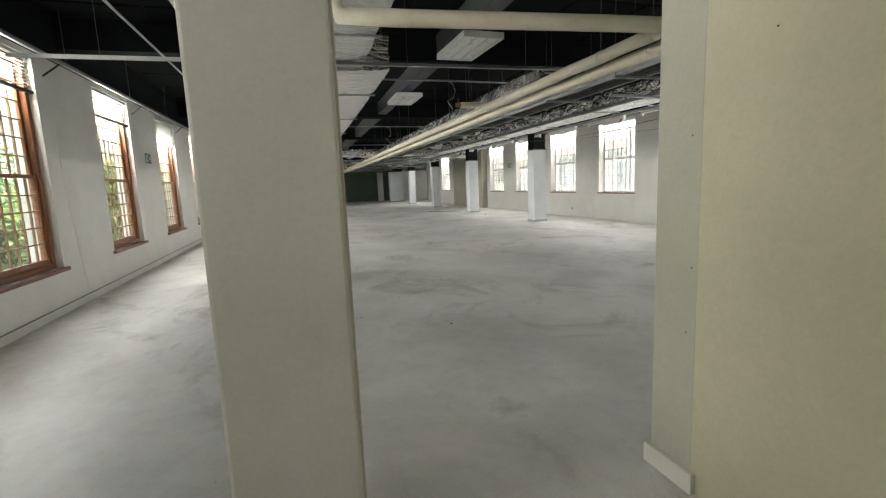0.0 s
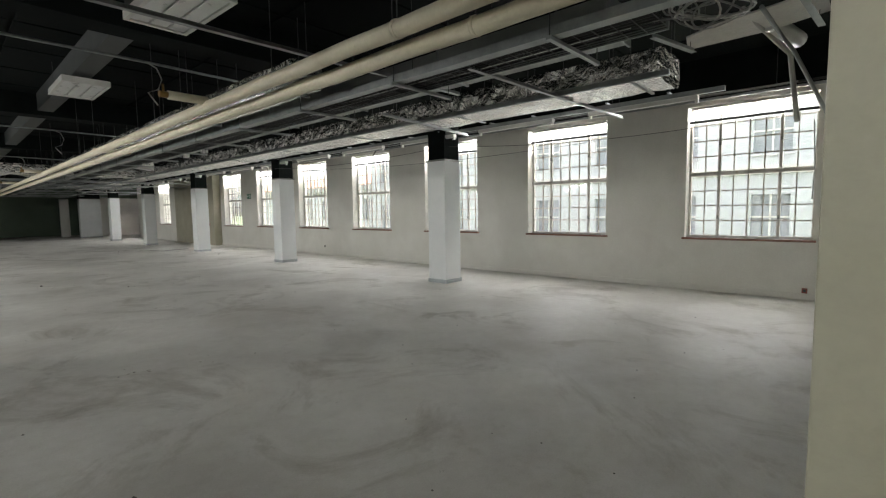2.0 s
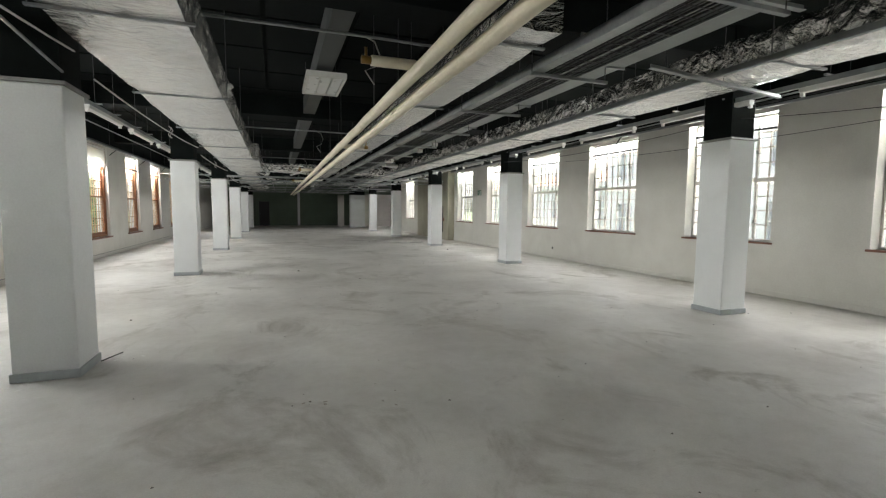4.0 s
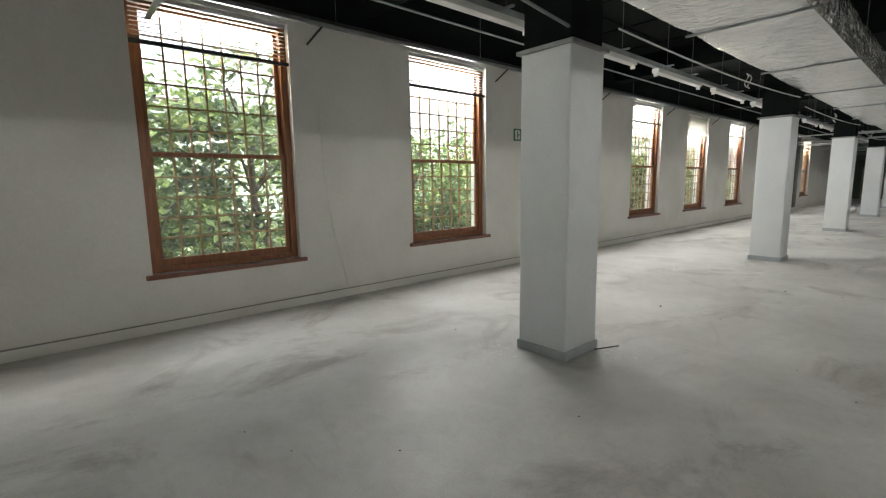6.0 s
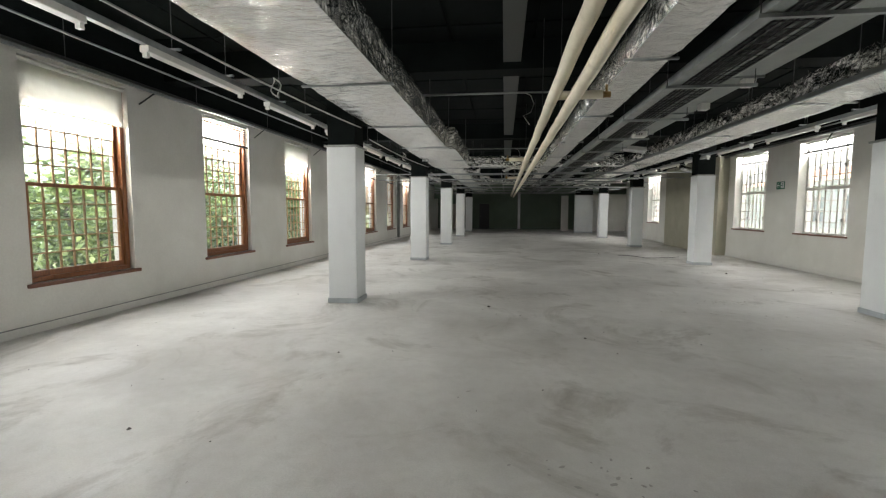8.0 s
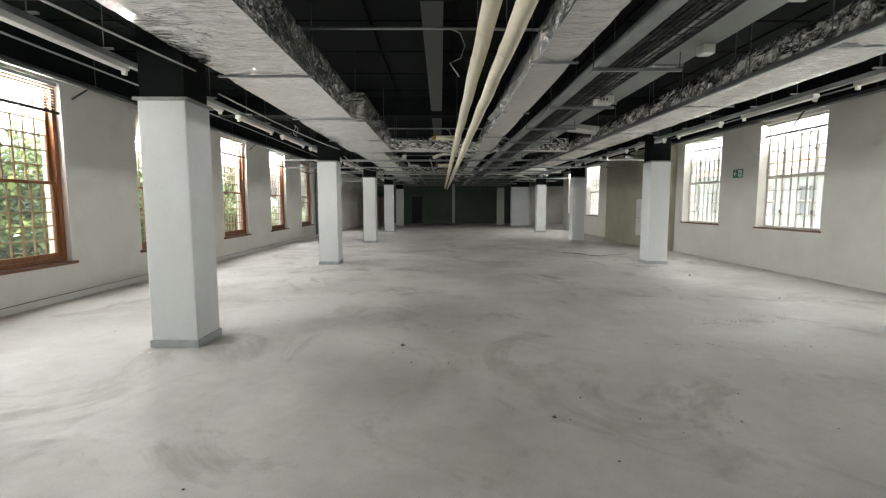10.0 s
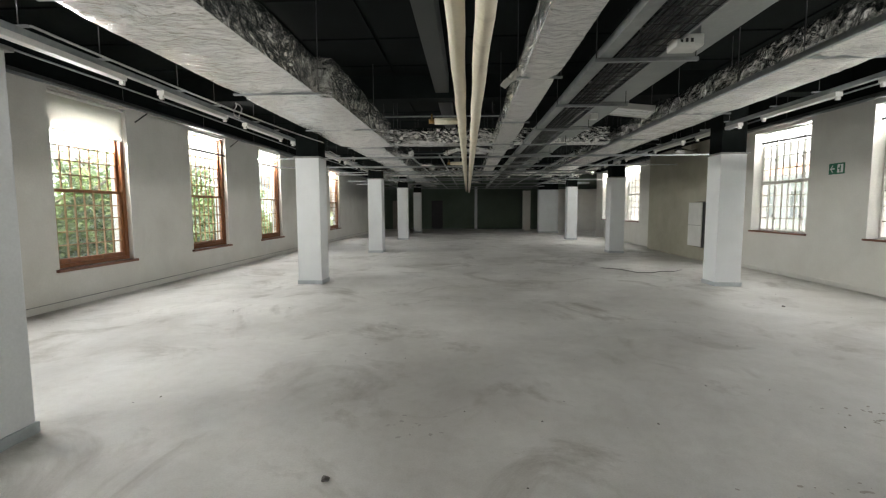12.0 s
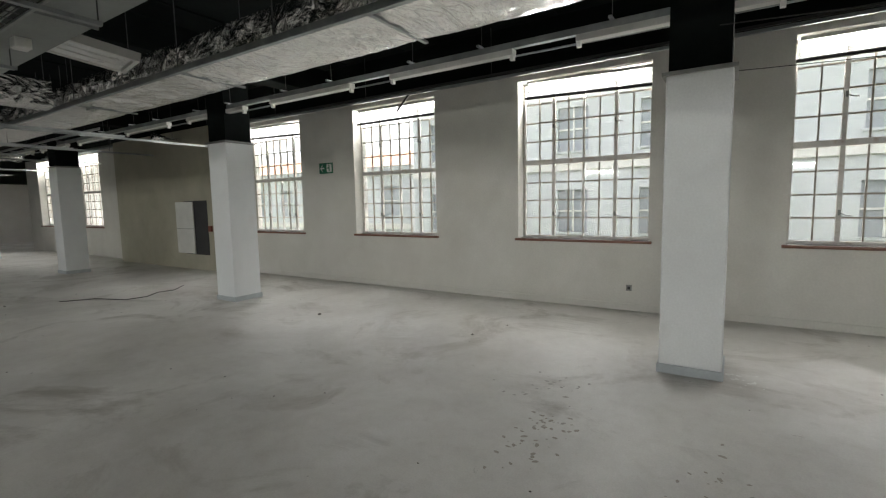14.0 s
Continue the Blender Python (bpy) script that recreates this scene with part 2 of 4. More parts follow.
M_DARK = mat("black_ceiling_paint", (0.009, 0.012, 0.0115), 0.9, spec=0.08, col2=(0.005, 0.007, 0.0065), scale=2, fine=40, bump=0.15)
# green-grey darkened so that the colour carries the far end's deep shade
M_DARKW = mat("shade_toned_green_grey", (0.15, 0.2, 0.15), 0.7, col2=(0.11, 0.15, 0.11), scale=0.8, fine=40, bump=0.1)
M_SKIRT = mat("grey_skirting_paint", (0.47, 0.51, 0.53), 0.5, col2=(0.36, 0.39, 0.41), scale=4, fine=70, bump=0.1)
M_CAP = mat("grey_metal_trim", (0.32, 0.33, 0.31), 0.5, metal=0.3, col2=(0.2, 0.2, 0.19), scale=5, fine=70)
M_FOIL = foil_mat("crumpled_foil")
M_GALV = mat("galvanised_steel", (0.42, 0.44, 0.44), 0.42, metal=0.75, col2=(0.28, 0.30, 0.30), scale=5, fine=50, bump=0.05)
M_DUCT = mat("dull_sheet_steel", (0.36, 0.38, 0.37), 0.5, metal=0.6, col2=(0.26, 0.28, 0.27), scale=1.5, fine=40, bump=0.05)
M_DKMET = mat("dark_steel", (0.08, 0.085, 0.085), 0.5, metal=0.5, scale=6, fine=60, bump=0.05)
M_PIPE = mat("cream_pipe_lagging", (0.80, 0.74, 0.60), 0.55, col2=(0.70, 0.64, 0.50), scale=3, fine=40, bump=0.15, spots=(4, 0.3, (0.35, 0.28, 0.18)))
M_WHITE = mat("white_enamel", (0.78, 0.78, 0.75), 0.4, col2=(0.68, 0.68, 0.65), scale=3, fine=60, bump=0.03)
M_DIFF = mat("opal_plastic", (0.82, 0.83, 0.82), 0.3, col2=(0.75, 0.76, 0.75), scale=5, fine=90, bump=0.05)
M_WOOD = timber("varnished_hardwood", (0.16, 0.055, 0.018), (0.33, 0.125, 0.04))
M_SILL = timber("dark_red_sill_wood", (0.12, 0.045, 0.025), (0.22, 0.085, 0.045))
M_STEELW = mat("white_steel_frame", (0.72, 0.71, 0.68), 0.45, col2=(0.6, 0.57, 0.52), scale=6, fine=60, bump=0.05, spots=(9, 0.5, (0.32, 0.17, 0.09)))
M_WBAR = mat("weathered_wood_bar", (0.42, 0.27, 0.14), 0.55, col2=(0.30, 0.17, 0.08), scale=9, fine=60, bump=0.05)
M_BAR = mat("grey_glazing_bar", (0.42, 0.38, 0.32), 0.5, col2=(0.28, 0.23, 0.18), scale=9, fine=60, bump=0.05)
M_GLASS = glass("window_glass")
M_BLIND = mat("grey_blind_slat", (0.5, 0.5, 0.48), 0.55, col2=(0.4, 0.4, 0.38), scale=3, fine=50, bump=0.05)
M_FABRIC = fabric("pale_blind_fabric")
M_RAIL = mat("black_blind_rail", (0.03, 0.03, 0.032), 0.5, scale=5, fine=50, bump=0.05)
M_LEAF = leafy("leaves")
M_BARK = mat("bark", (0.12, 0.09, 0.065), 0.9, col2=(0.06, 0.045, 0.035), scale=6, fine=30, bump=0.6, dist=0.03)
M_RENDER = mat("white_facade_render", (0.48, 0.49, 0.49), 0.8, col2=(0.43, 0.44, 0.44), scale=0.4, fine=12, bump=0.1)
M_STONE = mat("pale_stone_band", (0.62, 0.6, 0.55), 0.8, col2=(0.5, 0.48, 0.44), scale=1, fine=14, bump=0.1)
M_FACWIN = mat("facade_window_glass", (0.28, 0.3, 0.315), 0.35, col2=(0.22, 0.235, 0.245), scale=1.0, fine=5, bump=0.0)
M_ROOF = mat("terracotta_roof", (0.4, 0.2, 0.12), 0.8, col2=(0.3, 0.14, 0.08), scale=1, fine=8, bump=0.3)
M_GRASS = mat("rough_grass", (0.10, 0.14, 0.05), 0.9, col2=(0.07, 0.09, 0.035), scale=0.5, fine=20, bump=0.4, dist=0.05)
M_GREEN = mat("green_sign_face", (0.015, 0.16, 0.085), 0.4, scale=5, fine=60, bump=0.02)
M_SIGNW = mat("white_sign_print", (0.8, 0.82, 0.8), 0.4, scale=5, fine=60, bump=0.0)
M_RED = mat("red_sign_print", (0.5, 0.05, 0.03), 0.45, scale=5, fine=60, bump=0.0)
M_CABLE = mat("black_cable", (0.03, 0.03, 0.03), 0.5, scale=5, fine=60, bump=0.0)
M_WCABLE = mat("pale_cable", (0.5, 0.5, 0.47), 0.5, scale=5, fine=60, bump=0.0)
M_BRASS = mat("tarnished_brass", (0.35, 0.22, 0.08), 0.4, metal=0.9, scale=6, fine=50, bump=0.05)
M_BEIGE = mat("beige_door_paint", (0.42, 0.39, 0.33), 0.6, scale=2, fine=40, bump=0.05)
M_SOCK = mat("brown_red_plastic", (0.22, 0.06, 0.04), 0.45, scale=5, fine=60, bump=0.0)
M_DEBRIS = mat("dark_crumbs", (0.12, 0.11, 0.1), 0.9, scale=5, fine=60, bump=0.3)
M_INSUL = mat("torn_white_insulation", (0.75, 0.74, 0.7), 0.9, scale=6, fine=40, bump=0.5)


# ---------- mesh helpers ----------
def box(bm, x0, x1, y0, y1, z0, z1, bev=0.0):
    vs = [bm.verts.new((x, y, z)) for x in (x0, x1) for y in (y0, y1) for z in (z0, z1)]
    fs = [bm.faces.new([vs[i] for i in q]) for q in ((0, 1, 3, 2), (4, 6, 7, 5), (0, 4, 5, 1), (2, 3, 7, 6), (0, 2, 6, 4), (1, 5, 7, 3))]
    if bev:
        es = {e for f in fs for e in f.edges}
        bmesh.ops.bevel(bm, geom=list(es), offset=bev, segments=2, profile=0.6, affect="EDGES")


def tube(bm, pts, r, seg=10, caps=True):
    """A round bar or hose through the points."""
    pts = [Vector(p) for p in pts]
    rings = []
    for i, p in enumerate(pts):
        d = (pts[min(i + 1, len(pts) - 1)] - pts[max(i - 1, 0)]).normalized()
        u = d.cross(Vector((0, 0, 1)) if abs(d.z) < 0.9 else Vector((1, 0, 0))).normalized()
        w = d.cross(u)
        rings.append([bm.verts.new(p + r * (math.cos(a) * u + math.sin(a) * w)) for a in [2 * math.pi * k / seg for k in range(seg)]])
    for a, b in zip(rings, rings[1:]):
        for k in range(seg):
            f = bm.faces.new((a[k], a[(k + 1) % seg], b[(k + 1) % seg], b[k]))
            f.smooth = True
    if caps:
        bm.faces.new(rings[0][::-1])
        bm.faces.new(rings[-1])


def mesh_of(name, bm, material):
    bmesh.ops.recalc_face_normals(bm, faces=bm.faces)
    me = bpy.data.meshes.new(name)
    bm.to_mesh(me)
    bm.free()
    me.materials.append(material)
    return me


def part(name, bm, material, parent=None, label=""):
    ob = new(name, mesh_of(name, bm, material))
    if parent:
        ob.parent = parent
    return tagged(ob, label)


def boxpart(name, dims, material, parent=None, label="", bev=0.0):
    bm = bmesh.new()
    box(bm, *dims, bev)
    return part(name, bm, material, parent, label)


def tubepart(name, pts, r, material, parent=None, label="", seg=10):
    bm = bmesh.new()
    tube(bm, pts, r, seg)
    return part(name, bm, material, parent, label)


def thing(name, label, category, group="", at=(0, 0, 0)):
    ob = new(name)
    ob.location = at
    return tagged(ob, label, category, group)


def structure(ob, label, category):
    return tagged(ob, label, category, kind="structure")


def sag(a, b, drop, n=10):
    a, b = Vector(a), Vector(b)
    return [a.lerp(b, i / n) - Vector((0, 0, drop * 4 * (i / n) * (1 - i / n))) for i in range(n + 1)]


# ---------- plan ----------
XL, XR = -2.72, 10.04          # inner faces of the long walls
Y0, Y1 = -7.0, 43.6           # ends of the hall
CEIL = 3.95
DUCT_END = 2.0                # where the window-side duct starts
PAY = 6.4                     # column spacing
# first two of LEFT_WIN are never in view, added to let light onto the entrance
LEFT_WIN = [-4.5, -1.3, 1.84, 4.92, 8.13, 11.32, 14.52, 17.68, 21.02, 24.37, 27.72, 31.12]
RIGHT_WIN = [1.77, 4.98, 8.18, 11.38, 14.57, 17.79, 20.99]
RIGHT_FAR = [30.0, 33.2]
LW, LZ0, LZ1 = 1.52, 0.58, 3.2
RW, RZ0, RZ1 = 1.78, 0.92, 3.16


def pierced_wall(name, xa, xb, y0, y1, z1, centres, w, z0, zt, label):
    bm = bmesh.new()
    y = y0
    for c in centres:
        box(bm, xa, xb, y, c - w / 2, 0, z1)
        box(bm, xa, xb, c - w / 2, c + w / 2, 0, z0)
        if z1 - zt > 0.01:
            box(bm, xa, xb, c - w / 2, c + w / 2, zt, z1)
        y = c + w / 2
    box(bm, xa, xb, y, y1, 0, z1)
    bmesh.ops.remove_doubles(bm, verts=bm.verts, dist=0.0005)
    return structure(part(name, bm, M_WALL), label, "wall")


bm = bmesh.new()
box(bm, XL - 0.4, 13.4, Y0 - 0.2, Y1 + 0.2, -0.25, 0)
structure(part("floor", bm, M_FLOOR), "dusty pale grey bare screed floor with stains", "floor")
pierced_wall("wall_west", XL - 0.34, XL, Y0, Y1, 3.27, LEFT_WIN, LW, LZ0, LZ1, "off-white plastered wall with tall timber sash windows")
pierced_wall("wall_east", XR, XR + 0.34, 0.4, 22.3, 3.27, RIGHT_WIN, RW, RZ0, RZ1, "off-white plastered wall with white steel windows")
pierced_wall("wall_east_far", XR, XR + 0.34, 27.3, 35.2, 3.27, RIGHT_FAR, RW, RZ0, RZ1, "off-white plastered wall with steel windows")
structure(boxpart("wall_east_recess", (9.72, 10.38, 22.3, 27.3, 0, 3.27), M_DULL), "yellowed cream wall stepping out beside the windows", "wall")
structure(boxpart("wall_north", (XL, 13.0, Y1, Y1 + 0.2, 0, CEIL), M_DARKW), "end wall with deep shade put into its dark green-grey colour", "wall")
structure(boxpart("wall_alcove_north", (8.9, 13.0, 41.2, 41.4, 0, 2.7), M_WALL), "pale partition wall at the end of the hall", "wall")
pierced_wall("wall_alcove_east", 13.0, 13.3, 35.2, Y1, CEIL, [38.4], 1.0, 0.9, 2.6, "off-white alcove side wall with one window")
structure(boxpart("wall_alcove_south", (10.38, 13.3, 35.0, 35.2, 0, CEIL), M_WALL), "off-white return wall of the alcove", "wall")
structure(boxpart("wall_south", (XL, 1.95, Y0 - 0.2, Y0, 0, CEIL), M_WALL), "plain off-white wall behind the entrance", "wall")
structure(boxpart("wall_entrance", (1.95, XR + 0.34, 0.15, 0.4, 0, CEIL), M_ENTR, bev=0.003), "grey-white painted wall beside the entrance opening", "wall")
structure(boxpart("wall_passage", (1.951, 2.3, Y0, 0.15, 0, CEIL), M_CREAM), "cream painted passage wall", "wall")
# dark painted upper band above the white walls
structure(boxpart("wall_west_upper", (XL - 0.34, XL - 0.012, Y0, Y1, 3.27, CEIL), M_DARK), "black painted band above the white wall", "wall")
structure(boxpart("wall_east_upper", (XR + 0.012, XR + 0.34, 0.4, 35.2, 3.27, CEIL), M_DARK), "black painted band above the white wall", "wall")
bm = bmesh.new()
box(bm, XL - 0.34, 13.3, Y0 - 0.2, Y1 + 0.2, CEIL, CEIL + 0.2)
for i in range(11):
    for j in range(38):
        x, y = XL + 0.1 + i * 1.15, Y0 + 0.1 + j * 1.28
        box(bm, x, x + 1.09, y, y + 1.22, CEIL - 0.025, CEIL - 0.002)
structure(part("ceiling", bm, M_DARK), "black painted slab ceiling with panel joints", "ceiling")
for k in range(0, 7):
    yb = PAY * k + 0.04
    structure(boxpart("cross_beam", (XL, XR, yb, yb + 0.38, 3.5, CEIL - 0.03), M_DARK, bev=0.01), "black painted concrete cross beam", "beam")
M_BEAM = mat("grey_painted_steel", (0.045, 0.052, 0.05), 0.55, col2=(0.03, 0.034, 0.033), scale=3, fine=40, bump=0.08)
for k in range(0, 7):
    yb = PAY * k + 0.44
    structure(boxpart("long_beam", (2.68, 2.93, yb, yb + 5.95, 3.58, CEIL - 0.03), M_BEAM, bev=0.008), "dark grey steel beam under the ceiling", "beam")

# skirtings
structure(boxpart("baseboard", (XL, XL + 0.018, Y0, Y1, 0.0, 0.1), M_WALL, bev=0.004), "painted low skirting along the window wall", "baseboard")
structure(boxpart("baseboard_cap", (XL, XL + 0.022, Y0, Y1, 0.1, 0.108), M_CAP), "thin grey skirting top line", "baseboard")
structure(boxpart("baseboard_east", (XR - 0.016, XR, 0.4, 22.3, 0.0, 0.09), M_WALL, bev=0.004), "painted low skirting along the steel window wall", "baseboard")
structure(boxpart("baseboard_jamb", (1.925, 1.95, 0.12, 0.425, 0.0, 0.1), M_JAMB, bev=0.006), "short cream skirting at the opening", "baseboard")


# ---------- columns ----------
def column(x, y, w=0.46, d=0.46, h=2.43):
    c = thing("column", "white painted square column with grey base strip and dark upper part", "column", "columns of the hall", (x, y, 0))
    boxpart("shaft", (0, w, 0, d, 0.07, h), M_COL, c, bev=0.014)
    boxpart("head", (0.015, w - 0.015, 0.015, d - 0.015, h, CEIL - 0.03), M_DARK, c, "black painted upper column")
    boxpart("base_strip", (-0.014, w + 0.014, -0.014, d + 0.014, 0, 0.075), M_SKIRT, c, "grey painted base strip", bev=0.006)
    boxpart("cap_trim", (-0.03, w + 0.03, -0.03, d + 0.03, h - 0.012, h + 0.018), M_CAP, c, "thin grey ceiling trim", bev=0.004)
    return c


first = column(0, PAY)
for k in range(2, 7):
    copy_thing(first, pose(0, PAY * k, 0))
for k in range(1, 6):
    copy_thing(first, pose(7.86, PAY * k, 0))
wide = column(7.5, 38.2, 1.15, 0.5, 2.55)
tagged(wide, "wide white boxed column at the far end", "column")
pier = thing("entrance_pier", "grey-white painted pier with door frame strips beside the entrance", "pier", at=(0.05, 0.06, 0))
boxpart("shaft", (0, 0.41, 0, 0.36, 0, CEIL - 0.03), M_JAMB, pier, bev=0.012)
boxpart("frame_strip", (0.41, 0.425, 0.06, 0.2, 0, 2.9), M_JAMB, pier, "door frame strip", bev=0.005)
boxpart("frame_strip", (0.41, 0.432, 0.215, 0.33, 0, 2.9), M_JAMB, pier, "door frame strip", bev=0.005)
boxpart("seal", (0.41, 0.418, 0.2, 0.215, 0, 2.9), M_CABLE, pier, "dark frame joint")
pil = thing("pilaster", "grey painted pilaster with a worn base against the end wall", "pilaster", at=(6.35, 0.4, 0))
boxpart("shaft", (0, 0.5, 0, 0.2, 0.06, 2.43), M_COL, pil, bev=0.01)
boxpart("plinth", (-0.02, 0.52, 0, 0.22, 0.06, 0.78), M_COL, pil, bev=0.008)
boxpart("base_strip", (0.0, 0.5, 0, 0.21, 0, 0.06), M_DEBRIS, pil, "broken dark base")
boxpart("head", (0.02, 0.48, 0, 0.18, 2.43, CEIL - 0.03), M_DARK, pil, "black upper part")


# ---------- windows ----------
def sash_window(n):
    """Timber sliding sash: 7 panes across, 6 rows above and 5 below, blind drawn up under the head."""
    w = structure(thing("window_%d" % n, "", "window"), "varnished timber sash window with many small panes and raised blind", "window")
    h, half = LZ1 - LZ0, LW / 2
    bm = bmesh.new()
    for a, b in ((-half, -half + 0.075), (half - 0.075, half)):
        box(bm, -0.2, -0.08, a, b, 0, h, 0.006)
    box(bm, -0.2, -0.08, -half + 0.075, half - 0.075, h - 0.07, h, 0.006)
    box(bm, -0.2, -0.08, -half + 0.075, half - 0.075, 0, 0.06, 0.006)
    part("window_frame", bm, M_WOOD, w)
    mid = 1.17
    pane = None
    for name, x, z0, z1, rows in (("upper_sash", -0.165, mid - 0.02, h - 0.07, 6), ("lower_sash", -0.125, 0.06, mid + 0.02, 5)):
        a, b = -half + 0.077, half - 0.077
        bm = bmesh.new()
        st, lo, hi = 0.045, 0.075 if rows == 5 else 0.045, 0.045
        box(bm, x - 0.018, x + 0.018, a, a + st, z0, z1, 0.004)
        box(bm, x - 0.018, x + 0.018, b - st, b, z0, z1, 0.004)
        box(bm, x - 0.018, x + 0.018, a + st, b - st, z0, z0 + lo, 0.004)
        box(bm, x - 0.018, x + 0.018, a + st, b - st, z1 - hi, z1, 0.004)
        s = part(name, bm, M_WOOD, w)
        ya, yb, za, zb = a + st, b - st, z0 + lo, z1 - hi
        for i in range(1, 7):
            y = ya + (yb - ya) * i / 7
            boxpart("glazing_bar", (x - 0.012, x + 0.012, y - 0.008, y + 0.008, za, zb), M_WBAR, s)
        for j in range(1, rows):
            z = za + (zb - za) * j / rows
            boxpart("glazing_bar", (x - 0.011, x + 0.011, ya, yb, z - 0.008, z + 0.008), M_WBAR, s)
        dy, dz = (yb - ya) / 7, (zb - za) / rows
        bm = bmesh.new()
        box(bm, -0.002, 0.002, 0.006, dy - 0.006, 0.006, dz - 0.006)
        pm = mesh_of("pane", bm, M_GLASS)
        for i in range(7):
            for j in range(rows):
                pane = new("pane", pm)
                pane.parent = s
                pane.location = (x, ya + i * dy, za + j * dz)
                pane.rotation_euler = (0, random.uniform(-0.006, 0.006), random.uniform(-0.006, 0.006))
                pane.visible_shadow = False
    boxpart("window_sill", (-0.08, 0.05, -half - 0.06, half + 0.06, -0.045, 0.0), M_SILL, w, "dark red-brown sill board", bev=0.008)
    return w


def add_blind(win, drop, n_slats=9, depth=-0.045, half=LW / 2, h=LZ1 - LZ0):
    b = thing("venetian_blind", "grey venetian blind drawn up with a black bottom rail", "blind", "blinds", win)
    boxpart("headrail", (depth - 0.02, depth + 0.02, -half + 0.02, half - 0.02, h - 0.04, h - 0.002), M_BLIND, b)
    for i in range(n_slats):
        z = h - 0.05 - (drop - 0.06) * i / n_slats
        boxpart("slat", (depth - 0.017, depth + 0.017, -half + 0.03, half - 0.03, z - 0.0015, z), M_BLIND, b)
    boxpart("bottom_rail", (depth - 0.02, depth + 0.022, -half - 0.01, half + 0.01, h - drop - 0.025, h - drop + 0.012), M_RAIL, b, "black bottom rail", bev=0.004)
    return b


w0 = sash_window(1)
w0.location = (XL, LEFT_WIN[0], LZ0)
for i, c in enumerate(LEFT_WIN[1:], 2):
    k = copy_thing(w0, pose(XL, c, LZ0))
    k.name = "window_%d" % i
b0 = add_blind((XL, LEFT_WIN[0], LZ0), 0.42)
for i, c in enumerate(LEFT_WIN[1:], 1):
    if i not in (5, 7):
        copy_thing(b0, pose(XL, c, LZ0))


def roller_blind(at, drop, half=LW / 2, h=LZ1 - LZ0):
    """Thin pale fabric let down from a tube, with a weighted hem."""
    b = thing("roller_blind", "pale translucent fabric roller blind let down part way", "blind", "roller blinds", at)
    tubepart("roller", [(-0.05, -half + 0.02, h - 0.035), (-0.05, half - 0.02, h - 0.035)], 0.028, M_WHITE, b)
    bm = bmesh.new()
    n = 18
    rows = [[bm.verts.new((-0.05 + 0.004 * noise.noise(Vector((j * 0.7, k * 1.5, at[1]))), -half + 0.04 + (2 * half - 0.08) * j / n, h - 0.05 - drop * k / 4)) for j in range(n + 1)] for k in range(5)]
    for p, q in zip(rows, rows[1:]):
        for j in range(n):
            bm.faces.new((p[j], p[j + 1], q[j + 1], q[j]))
    bmesh.ops.solidify(bm, geom=bm.faces[:], thickness=0.0015)
    part("fabric", bm, M_FABRIC, b, "translucent pale fabric")
    boxpart("hem_bar", (-0.06, -0.04, -half + 0.04, half - 0.04, h - 0.07 - drop, h - 0.05 - drop), M_BLIND, b, bev=0.004)
    return b


for i in (5, 7):
    roller_blind((XL, LEFT_WIN[i], LZ0), 0.5)


